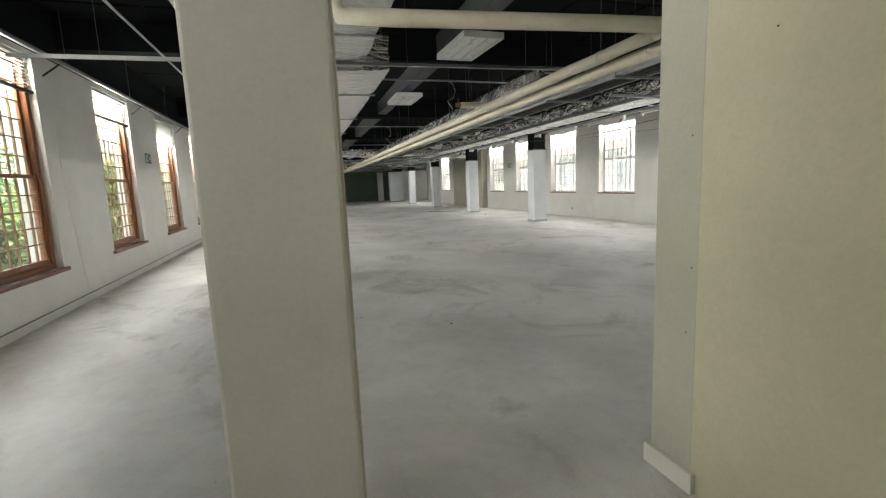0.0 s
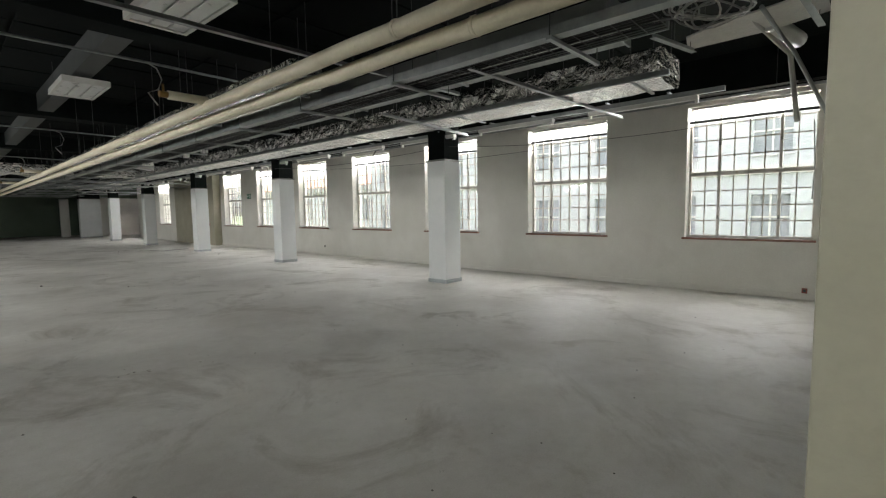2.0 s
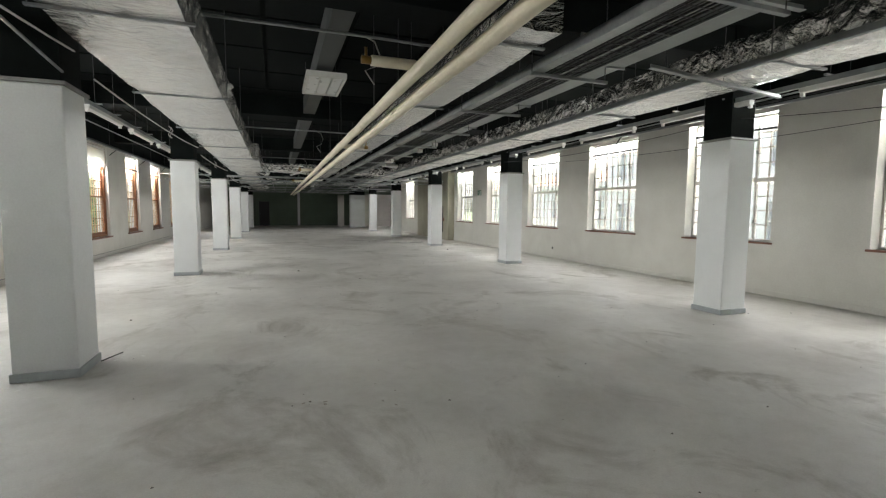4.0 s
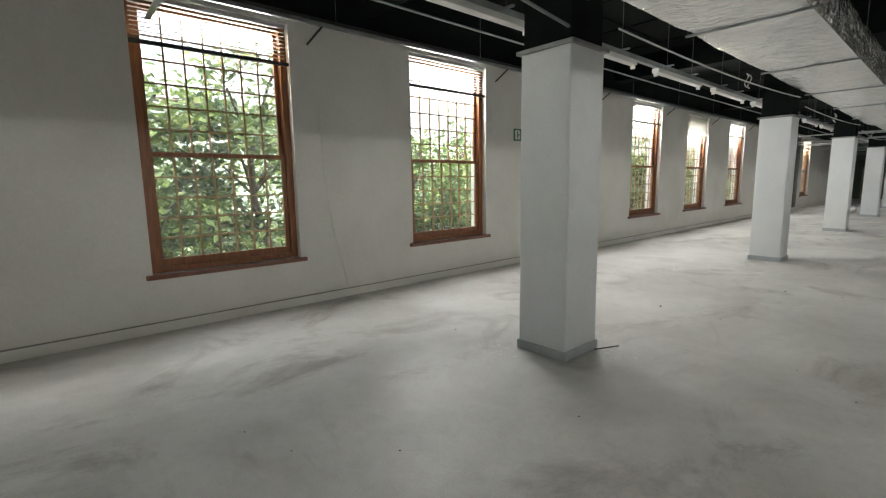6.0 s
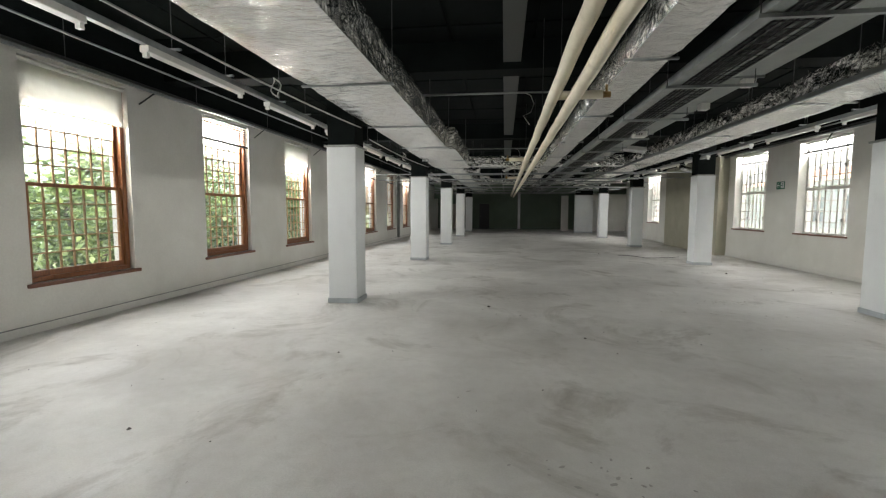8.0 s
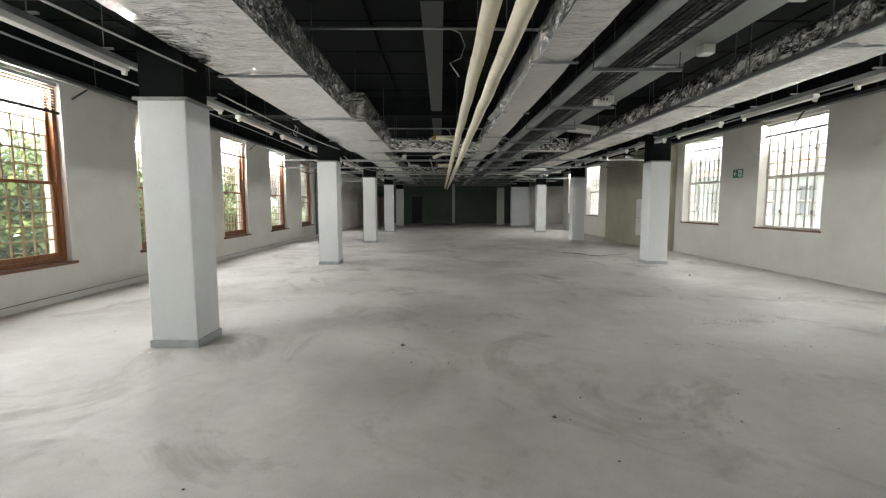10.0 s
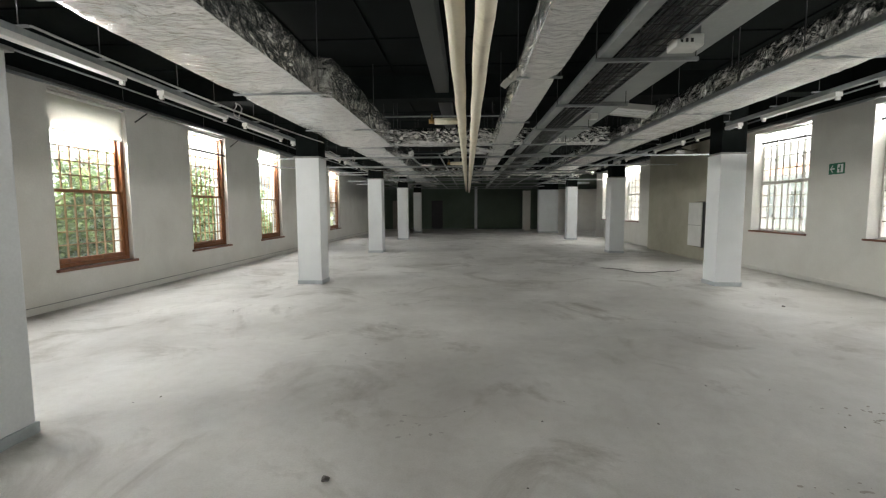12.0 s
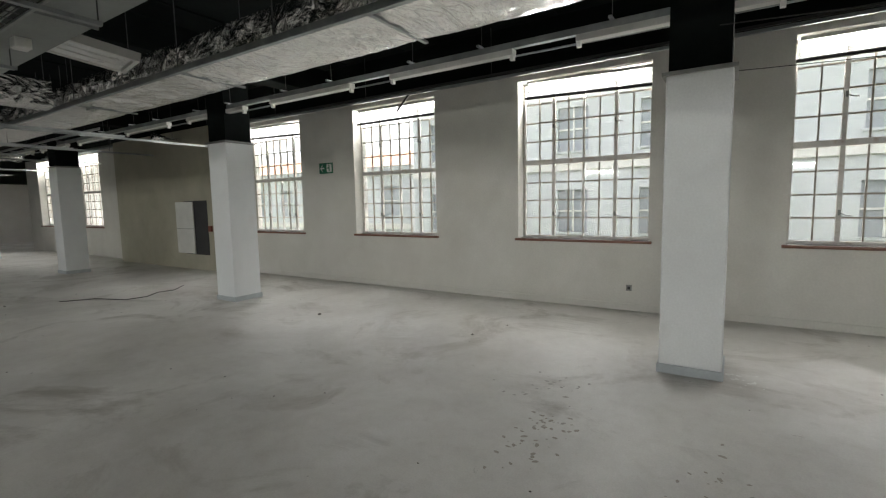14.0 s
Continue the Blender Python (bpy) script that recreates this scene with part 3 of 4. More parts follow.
def steel_window(n):
    """White steel casement window: four lights across, transom at mid height, small panes with thin bars."""
    w = structure(thing("window_%d" % n, "", "window"), "white steel casement window with small panes and thin bars", "window")
    h, half = RZ1 - RZ0, RW / 2
    bm = bmesh.new()
    f = 0.035
    box(bm, 0.2, 0.25, -half, -half + f, 0, h)
    box(bm, 0.2, 0.25, half - f, half, 0, h)
    box(bm, 0.2, 0.25, -half + f, half - f, 0, f)
    box(bm, 0.2, 0.25, -half + f, half - f, h - f, h)
    part("window_frame", bm, M_STEELW, w)
    mid = h * 0.49
    boxpart("transom", (0.195, 0.255, -half + f, half - f, mid - 0.035, mid + 0.035), M_STEELW, w, bev=0.004)
    span = (RW - 2 * f)
    for i in (1, 3):
        y = -half + f + span * i / 4
        boxpart("mullion", (0.2, 0.25, y - 0.022, y + 0.022, f, h - f), M_STEELW, w, bev=0.003)
    y = 0
    boxpart("mullion", (0.205, 0.245, y - 0.012, y + 0.012, f, h - f), M_STEELW, w)
    for i in (1, 3, 5, 7):
        y = -half + f + span * i / 8
        boxpart("glazing_bar", (0.215, 0.24, y - 0.008, y + 0.008, f, h - f), M_BAR, w)
    for za, zb in ((f, mid - 0.035), (mid + 0.035, h - f)):
        for j in range(1, 4):
            z = za + (zb - za) * j / 4
            boxpart("glazing_bar", (0.214, 0.241, -half + f, half - f, z - 0.009, z + 0.009), M_BAR, w)
        dy, dz = span / 8, (zb - za) / 4
        bm = bmesh.new()
        box(bm, -0.002, 0.002, 0.006, dy - 0.006, 0.006, dz - 0.006)
        pm = mesh_of("pane", bm, M_GLASS)
        for i in range(8):
            for j in range(4):
                o = new("pane", pm)
                o.parent = w
                o.location = (0.228, -half + f + i * dy, za + j * dz)
                o.rotation_euler = (0, random.uniform(-0.008, 0.008), random.uniform(-0.008, 0.008))
                o.visible_shadow = False
    for y, z in ((-span / 4, 0.35), (span / 4, 0.35), (-span / 4, 1.6), (span / 4, 1.6)):
        bm = bmesh.new()
        box(bm, 0.17, 0.2, y - 0.012, y + 0.012, z - 0.03, z + 0.03, 0.003)
        tube(bm, [(0.18, y, z), (0.165, y - 0.05, z - 0.03), (0.16, y - 0.1, z - 0.035)], 0.007, 6)
        part("handle", bm, M_CAP, w, "small worn casement handle")
    boxpart("window_sill", (-0.035, 0.2, -half - 0.04, half + 0.04, -0.035, 0.0), M_SILL, w, "dark red-brown sill board", bev=0.006)
    return w


s0 = steel_window(21)
s0.location = (XR, RIGHT_WIN[0], RZ0)
for i, c in enumerate(RIGHT_WIN[1:] + RIGHT_FAR, 22):
    k = copy_thing(s0, pose(XR, c, RZ0))
    k.name = "window_%d" % i
sb = add_blind((XR, RIGHT_WIN[0], RZ0), 0.24, 10, 0.12, RW / 2 - 0.02, RZ1 - RZ0)
for i, c in enumerate(RIGHT_WIN[1:]):
    copy_thing(sb, pose(XR, c, RZ0) @ pose(0, 0, 0, 1.5 if i % 2 else 0, 0, 0))


# ---------- services under the ceiling ----------
def rough_duct(name, x0, x1, y0, y1, z0, z1, label, step=0.033, amp=0.075, along="y", first=0.4, gap=2.55):
    """A rectangular duct wrapped in crumpled foil, pinched at its straps."""
    d = thing(name, label, "duct")
    w, h = x1 - x0, z1 - z0
    nx, nz = max(6, round(w / 0.045)), max(4, round(h / 0.045))
    loop = [(x0 + w * i / nx, z0) for i in range(nx)] + [(x1, z0 + h * i / nz) for i in range(nz)]
    loop += [(x1 - w * i / nx, z1) for i in range(nx)] + [(x0, z1 - h * i / nz) for i in range(nz)]
    n = int((y1 - y0) / step)
    cx, cz = (x0 + x1) / 2, (z0 + z1) / 2
    bm = bmesh.new()
    rings = []
    for r in range(n + 1):
        y = y0 + (y1 - y0) * r / n
        ring = []
        pinch = abs((y - y0 - first) % gap - gap / 2) / (gap / 2)
        for x, z in loop:
            crease = 1 - 2 * abs(noise.noise(Vector((x * 4, y * 7, z * 6))))
            a = 0.7 * noise.noise(Vector((x * 3, y * 2.2, z * 3))) + 0.45 * crease + 0.22 * noise.noise(Vector((x * 8, y * 10, z * 9 + 7)))
            hx, hz = (x - cx) / (w / 2), (z - cz) / (h / 2)
            pleat = noise.noise(Vector((x * 1.3 + 0.4 * math.sin(y * 2), y * 16, z * 2))) * (0.4 + 0.6 * noise.noise(Vector((x * 1.1, y * 0.9, 3))))
            soft = 1 - 0.85 * min(abs(hx), abs(hz)) ** 4
            out = amp * soft * (a * 0.5 + pleat * 0.6) + 0.016 * (1 - pinch ** 6)
            px = x + out * (hx if abs(hx) > 0.99 else 0.25 * hx)
            pz = z + out * (hz if abs(hz) > 0.99 else 0.25 * hz)
            ring.append(bm.verts.new((px, y, pz) if along == "y" else (y, px, pz)))
        rings.append(ring)
    m = len(loop)
    for a, b in zip(rings, rings[1:]):
        for k in range(m):
            bm.faces.new((a[k], a[(k + 1) % m], b[(k + 1) % m], b[k]))
    bm.faces.new(rings[0][::-1])
    bm.faces.new(rings[-1])
    part("foil_wrap", bm, M_FOIL, d, "crumpled silver foil wrapping")
    y = y0 + first
    while y < y1:
        e = 0.07
        bm = bmesh.new()
        if along == "y":
            box(bm, x0 - e, x1 + e, y - 0.018, y + 0.018, z0 - 0.03, z0 - 0.012)
        else:
            box(bm, y - 0.018, y + 0.018, x0 - e, x1 + e, z0 - 0.03, z0 - 0.012)
        s = part("strap", bm, M_GALV, d, "galvanised support strap")
        for x in (x0 - e + 0.015, x1 + e - 0.015):
            p = [(x, y, z0 - 0.02), (x, y, CEIL - 0.02)] if along == "y" else [(y, x, z0 - 0.02), (y, x, CEIL - 0.02)]
            tubepart("hanger_rod", p, 0.005, M_DKMET, s, seg=6)
        y += gap
    return d


rough_duct("foil_duct", 0.3, 1.14, 1.6, 4.3, 2.93, 3.3, "crumpled foil-wrapped duct bend near the entrance", first=1.7)
rough_duct("foil_duct", 0.53, 1.44, 4.3, 16.25, 2.85, 3.24, "large crumpled foil-wrapped air duct hanging beside columns", first=1.55)
rough_duct("foil_duct", 0.53, 1.6, 16.25, 20.6, 2.84, 3.28, "wider crumpled foil-wrapped duct section hanging beside columns", first=2.3)
rough_duct("foil_duct", 0.6, 1.32, 20.6, 41.0, 2.86, 3.2, "long crumpled foil-wrapped air duct in the ceiling clutter", first=0.5)
rough_duct("foil_duct", 3.86, 4.2, 5.0, 30.0, 2.85, 3.1, "narrow foil-wrapped air duct hanging beside pipes", first=0.35)
rough_duct("foil_duct", 6.42, 7.05, DUCT_END, 30.0, 2.85, 3.13, "wide foil-wrapped air duct hanging near steel windows", first=0.3, amp=0.095)
rough_duct("cross_duct", 20.5, 20.95, 1.3, 6.25, 2.86, 3.14, "foil-wrapped cross duct joining the long ducts", along="x")
rough_duct("cross_duct", 30.0, 30.5, -0.5, 8.0, 2.86, 3.12, "foil-wrapped cross duct at the far end", along="x")

er = thing("edge_rail", "galvanised channel rail along the foil duct edge", "rail")
boxpart("channel", (6.345, 6.39, DUCT_END - 0.1, 30.0, 2.82, 2.88), M_GALV, er, bev=0.004)
for i in range(11):
    tubepart("hanger_rod", [(6.367, 3.6 + 2.5 * i, 2.88), (6.367, 3.6 + 2.5 * i, CEIL - 0.02)], 0.005, M_DKMET, er, seg=6)


def knot(x, y, z, r, seed):
    rnd = random.Random(seed)
    bm = bmesh.new()
    for i in range(34):
        a, b = rnd.uniform(0, 6.28), rnd.uniform(-1.2, 1.2)
        d = Vector((math.cos(a) * math.cos(b), math.sin(a) * math.cos(b) * 0.4, math.sin(b)))
        q = d.cross(Vector((rnd.random(), rnd.random(), rnd.random()))).normalized() * r * 0.22
        o = Vector((0, 0, 0))
        vs = [bm.verts.new(v) for v in (o + q * 0.2, o + d * r + q, o + d * r * 0.9 - q, o - q * 0.2)]
        bm.faces.new(vs)
    ob = part("foil_tuft", bm, M_FOIL)
    ob.location = (x, y, z)
    return tagged(ob, "crumpled silver foil tuft taped on the duct", "foil tuft", "foil tufts")


for i, (x, y, z) in enumerate(((2.0, 20.46, 2.98), (2.55, 20.46, 3.0), (3.6, 20.46, 2.96), (5.3, 20.46, 2.95), (5.9, 20.4, 2.92), (6.6, 20.2, 2.85), (1.5, 16.2, 3.05), (1.46, 8.6, 3.0))):
    knot(x, y, z, 0.12, i)
bm = bmesh.new()
for i in range(16):
    rnd = random.Random(50 + i)
    c = Vector((3.84 - 0.012 * i, 15.6 - 0.01 * i, 2.92 - 0.012 * i))
    u = Vector((rnd.uniform(-1, 1), rnd.uniform(-1, 1), rnd.uniform(-1, 1))).normalized() * 0.05
    v = u.cross(Vector((rnd.uniform(-1, 1), rnd.uniform(-1, 1), 0.5))).normalized() * 0.05
    bm.faces.new([bm.verts.new(c + q) for q in (u, v, -u, -v)])
tagged(part("torn_insulation", bm, M_INSUL), "torn white insulation hanging from the duct", "insulation")

# two lagged pipes and their branches
for x, z, y in ((3.2, 2.6, 1.8), (3.37, 2.53, 1.3)):
    p = thing("lagged_pipe", "cream lagged pipe hanging under the black ceiling", "pipe", "lagged pipes")
    bm = bmesh.new()
    n = 90
    pts = [(x + 0.004 * math.sin(i * 1.7), y + (41 - y) * i / n, z + 0.004 * math.sin(i * 2.3)) for i in range(n + 1)]
    tube(bm, pts, 0.058, 14)
    part("pipe", bm, M_PIPE, p)
    if x < 3.3:
        tubepart("elbow", [(x, 1.85, z), (x - 0.02, 1.76, z), (x - 0.1, 1.69, z), (x - 0.5, 1.72, z), (1.0, 1.95, z + 0.02), (0.7, 2.14, z + 0.08), (0.62, 2.15, z + 0.3), (0.6, 2.15, CEIL - 0.02)], 0.06, M_PIPE, p, seg=14)
    for i in range(8):
        yy = y + 0.8 + i * 4.8
        s = tubepart("hanger_rod", [(x, yy, z + 0.05), (x, yy, CEIL - 0.02)], 0.005, M_DKMET, p, seg=6)
        tubepart("clamp", [(x, yy - 0.015, z), (x, yy + 0.015, z)], 0.062, M_PIPE, s, seg=12)
for k, y in enumerate((11.0, 5.65, 17.0, 23.0)):
    br = thing("pipe_branch", "cream pipe stub with a brass end valve", "pipe", "pipe branches")
    xa, xb, d = (3.2, 2.82, -1) if k else (3.2, 3.72, 1)
    tubepart("stub", [(xa, y, 2.66), (xb, y, 2.66)], 0.045, M_PIPE, br, seg=12)
    tubepart("valve", [(xb, y, 2.66), (xb + 0.08 * d, y, 2.66)], 0.032, M_BRASS, br, "tarnished brass valve", seg=10)
    tubepart("valve_stem", [(xb + 0.04 * d, y, 2.66), (xb + 0.04 * d, y, 2.76)], 0.012, M_BRASS, br, seg=8)

# cable basket, its side channel and the flat sheet duct
tray = thing("cable_basket", "galvanised wire cable basket hanging under the ceiling", "cable tray")
bm = bmesh.new()
for i in range(9):
    x = 4.56 + 0.4 * i / 8
    box(bm, x - 0.003, x + 0.003, 1.5, 41, 2.8, 2.806)
for i in range(264):
    y = 1.5 + i * 0.15
    box(bm, 4.56, 4.96, y - 0.003, y + 0.003, 2.794, 2.8)
part("wire_mesh", bm, M_DKMET, tray)
boxpart("side_channel", (4.44, 4.555, 1.2, 41, 2.78, 2.86), M_GALV, tray, bev=0.004)
boxpart("side_rail", (4.965, 4.985, 1.5, 41, 2.79, 2.85), M_GALV, tray)
for i in range(22):
    y = 2.2 + i * 1.8
    b = boxpart("bracket", (4.4, 5.3, y - 0.02, y + 0.02, 2.745, 2.775), M_GALV, tray)
    for x in (4.42, 5.28):
        tubepart("hanger_rod", [(x, y, 2.75), (x, y, CEIL - 0.02)], 0.005, M_DKMET, b, seg=6)
rnd = random.Random(3)
cb = thing("cable_bundle", "loose dark cables lying in the wire basket", "cables")
for i in range(7):
    x = 4.62 + i * 0.045
    tubepart("cable", [(x + rnd.uniform(-0.03, 0.03), 1.5 + j * 1.3, 2.815 + rnd.uniform(0, 0.02)) for j in range(31)], 0.008, M_CABLE, cb, seg=6)
fd = thing("sheet_duct", "dull grey sheet-metal flat duct above the basket", "duct")
for i in range(15):
    y = 2.0 + 1.9 * i
    boxpart("section", (4.99, 5.5, y + 0.006, y + 1.894, 2.93, 3.2), M_DUCT, fd, bev=0.006)
    boxpart("flange", (4.97, 5.52, y - 0.014, y + 0.006, 2.91, 3.22), M_GALV, fd)


# strip lighting on trunking
def light_run(x, z, y0, y1, label):
    r = thing("strip_light_trunking", label, "strip light")
    boxpart("trunking", (x - 0.03, x + 0.03, y0, y1, z + 0.05, z + 0.11), M_GALV, r, bev=0.004)
    y = y0 + 0.3
    while y + 1.5 < y1:
        b = boxpart("batten", (x - 0.045, x + 0.045, y, y + 1.5, z - 0.012, z + 0.046), M_WHITE, r, "white enamel light batten, unlit", bev=0.006)
        for e in (y + 0.02, y + 1.48):
            boxpart("lamp_holder", (x - 0.022, x + 0.022, e - 0.018, e + 0.018, z - 0.055, z - 0.012), M_WHITE, b)
        for yy in (y + 0.35, y + 1.2):
            boxpart("clip", (x - 0.09, x + 0.09, yy - 0.015, yy + 0.015, z + 0.112, z + 0.13), M_GALV, r)
            tubepart("hanger_rod", [(x, yy, z + 0.12), (x, yy, CEIL - 0.02)], 0.004, M_DKMET, r, seg=6)
        y += 2.1
    return r


light_run(-0.42, 2.84, 1.0, 41, "white unlit strip lights on hanging steel trunking")
light_run(7.95, 2.86, 1.7, 33, "unlit strip lights on hanging galvanised trunking")
# rails at the wall heads
for x, y1 in ((XL + 0.16, 42.0), (XR - 0.16, 33.0)):
    s = 1 if x < 0 else -1
    t = thing("ceiling_rail", "grey metal perimeter rail under the dark band", "rail")
    boxpart("rail", (x - 0.02, x + 0.02, 0.6, y1, 3.2, 3.24), M_GALV, t, bev=0.004)
    boxpart("lower_rail", (x - s * 0.1 - 0.012, x - s * 0.1 + 0.012, 0.6, y1, 3.285, 3.32), M_DKMET, t)
    for i in range(int(y1 / 2.4)):
        y = 1.4 + 2.4 * i
        tubepart("hanger_rod", [(x, y, 3.24), (x, y, CEIL - 0.02)], 0.005, M_DKMET, t, seg=6)
    g = thing("conduit", "thin grey steel conduit run", "conduit")
    tubepart("pipe", [(x + s * 1.55, 1.0 + 2 * i, 2.96 + 0.01 * math.sin(i)) for i in range(19 if s > 0 else 15)], 0.011, M_GALV, g, seg=8)

# bracket stays on the window walls
for c in LEFT_WIN:
    st = thing("wall_stay", "short black metal stay on the wall by the window", "bracket", "wall stays")
    tubepart("arm", [(XL + 0.0, c + 0.98, 3.02), (XL + 0.16, c + 1.1, 3.2)], 0.012, M_RAIL, st, seg=6)
for c in (17.5, 24.0, 11.1):
    st = thing("wall_stay", "black metal bracket hanging before the window head", "bracket", "wall stays")
    tubepart("arm", [(XR - 0.16, c - 0.25, 3.22), (XR - 0.16, c - 0.2, 3.2), (XR - 0.14, c + 0.05, 2.98)], 0.018, M_RAIL, st, seg=6)


# old suspended-ceiling bars
def bar(x0, x1, y0, y1, z, w=0.024):
    b = thing("ceiling_grid_bar", "bent galvanised ceiling grid bar hanging on wires", "ceiling grid", "ceiling grid bars")
    bm = bmesh.new()
    a, c = Vector((x0, y0, z)), Vector((x1, y1, z + 0.02))
    d = (c - a).normalized()
    n = d.cross(Vector((0, 0, 1))).normalized()
    for hw, lo, hi in ((w, 0, 0.003), (0.003, 0.003, 0.04)):
        vs = [bm.verts.new(p + n * s * hw + Vector((0, 0, q))) for p in (a, c) for s in (-1, 1) for q in (lo, hi)]
        for q in ((0, 1, 3, 2), (4, 6, 7, 5), (0, 4, 5, 1), (2, 3, 7, 6), (0, 2, 6, 4), (1, 5, 7, 3)):
            bm.faces.new([vs[i] for i in q])
    part("tee", bm, M_GALV, b)
    for f in (0.1, 0.5, 0.9):
        p = a.lerp(c, f)
        tubepart("hanger_wire", [p + Vector((0, 0, 0.04)), (p.x, p.y, CEIL - 0.02)], 0.003, M_DKMET, b, seg=5)


bar(-2.3, 5.6, 4.25, 4.1, 2.84)
bar(4.67, 8.3, 3.2, 3.13, 2.79)
bar(5.1, 5.8, 1.66, 1.53, 2.8)
bar(4.6, 5.9, 0.75, 0.65, 2.82)
bar(5.3, 7.6, 5.2, 5.6, 2.74)
for i, (y, z) in enumerate(((21.7, 2.66), (22.4, 2.74), (23.6, 2.62), (24.9, 2.72), (26.3, 2.68), (27.6, 2.7), (28.8, 2.6), (31.5, 2.7), (33.2, 2.65), (35.0, 2.72), (36.8, 2.66), (39.0, 2.66))):
    bar(-2.2 if i % 3 else 0.2, 9.6 if i % 2 else 7.6, y, y + 0.12 * (i % 3), z)
for i, x in enumerate((1.9, 2.6, 5.8, 7.2, -1.3)):
    bar(x, x + 0.1, 21.6, 40, 2.7 + 0.02 * i, 0.014)
for y in (6.9, 13.4, 19.9, 26.2):
    cp = thing("cross_pipe", "thin grey sprinkler pipe across the ceiling", "pipe", "cross pipes")
    tubepart("pipe", [(1.35, y, 3.3), (3.0, y, 3.3), (4.4, y, 3.28)], 0.016, M_GALV, cp, seg=8)
    tubepart("drop_hose", [(3.0, y, 3.3)] + [(3.0 + 0.16 * math.sin(a), y, 3.12 - 0.18 * math.cos(a) + 0.0) for a in (2.4, 1.6, 0.8, 0)] + [(3.1, y, 2.8)], 0.008, M_WCABLE, cp, seg=6)


# light panels hanging on wires
def light_panel(x, y, z, yaw, tilt=0):
    p = thing("light_panel", "white square ceiling light panel hanging unlit", "ceiling light", "light panels", (x, y, z))
    p.rotation_euler = (radians(tilt), 0, radians(yaw))
    w, l = 0.3, 0.6
    bm = bmesh.new()
    for a in ((-w, w, -l, -l + 0.04), (-w, w, l - 0.04, l), (-w, -w + 0.04, -l + 0.04, l - 0.04), (w - 0.04, w, -l + 0.04, l - 0.04)):
        box(bm, *a, 0, 0.085)
    part("frame", bm, M_WHITE, p)
    boxpart("back", (-w + 0.04, w - 0.04, -l + 0.04, l - 0.04, 0.06, 0.08), M_WHITE, p)
    for i in range(3):
        x0 = -w + 0.05 + i * 0.175
        boxpart("diffuser", (x0, x0 + 0.15, -l + 0.06, l - 0.06, 0.012, 0.03), M_DIFF, p, bev=0.004)
    for sx in (-1, 1):
        tubepart("hanger_wire", [(sx * 0.25, 0.4, 0.08), (sx * 0.25, 0.4, CEIL - z - 0.02)], 0.003, M_DKMET, p, seg=5)
    return p


light_panel(2.88, 5.4, 3.42, 2)
light_panel(2.83, 9.75, 3.44, 0)
light_panel(5.62, 18.3, 3.02, 80, 8)
pj = thing("ceiling_unit", "white boxy ceiling sensor unit fixed under the duct", "ceiling unit", at=(5.05, 14.5, 2.72))
boxpart("body", (-0.11, 0.11, -0.1, 0.1, 0.02, 0.12), M_WHITE, pj, bev=0.02)
for i in range(3):
    boxpart("vent", (-0.08 + 0.04 * i, -0.06 + 0.04 * i, -0.104, -0.1, 0.05, 0.08), M_RAIL, pj)
boxpart("plate", (-0.02, 0.1, -0.05, 0.05, 0.12, 0.21), M_GALV, pj)
for x, y in ((5.42, 12.8), (5.4, 11.6), (5.25, 18.0)):
    u = thing("junction_box", "small white junction box under the duct", "junction box", "junction boxes", (x, y, 2.845))
    boxpart("body", (-0.06, 0.06, -0.06, 0.06, 0, 0.085), M_WHITE, u, bev=0.008)
    boxpart("lid", (-0.05, 0.05, -0.05, 0.05, -0.006, 0), M_WHITE, u)

# stubs, flexible hoses and odd brackets in the clutter past the cross duct
rnd = random.Random(77)
for i in range(26):
    x, y = rnd.uniform(0.0, 9.0), rnd.uniform(21.5, 38)
    f = thing("flexible_duct", "short crumpled foil flexible duct in the ceiling clutter", "duct", "flexible ducts")
    a = rnd.uniform(0, 6.28)
    tubepart("hose", [(x + 0.22 * k * math.cos(a + 0.15 * k), y + 0.22 * k * math.sin(a + 0.15 * k), 2.98 + 0.05 * math.sin(k * 1.3 + i)) for k in range(6)], 0.08, M_FOIL, f, seg=10)
    tubepart("hanger_rod", [(x + 0.4 * math.cos(a), y + 0.4 * math.sin(a), 3.0), (x + 0.4 * math.cos(a), y + 0.4 * math.sin(a), CEIL - 0.02)], 0.004, M_DKMET, f, seg=5)
# looping cables by the columns
rnd = random.Random(9)
for k in range(0, 6):
    y = PAY * k + 0.6
    c = thing("hanging_cable", "pale sagging electric cable strung between columns", "cable", "hanging cables")
    tubepart("cable", sag((0.5, y, 2.62), (0.52, y + 5.9, 2.72), rnd.uniform(0.04, 0.14), 14), 0.008, M_WCABLE, c, seg=6)
    yy = y + rnd.uniform(1.8, 3.5)
    tubepart("coil", [(0.5 + 0.02 * math.sin(3 * a), yy + 0.075 * math.cos(a), 2.64 + 0.09 * math.sin(a)) for a in [i * 0.45 for i in range(30)]], 0.007, M_WCABLE, c, "small coil of spare cable", seg=6)
for a, b in (((XR - 0.4, 2.4, 2.75), (7.95, 6.6, 2.72)), ((XR - 0.5, 4.1, 2.7), (XR - 0.3, 13.0, 2.82)), ((7.9, 6.7, 2.68), (7.8, 12.9, 2.72))):
    c = thing("hanging_cable", "thin dark cable sagging below the ceiling", "cable", "hanging cables")
    tubepart("cable", sag(a, b, 0.1), 0.005, M_CABLE, c, seg=5)
hp = thing("bent_conduit", "bent grey conduits dropping beside the pilaster", "conduit")
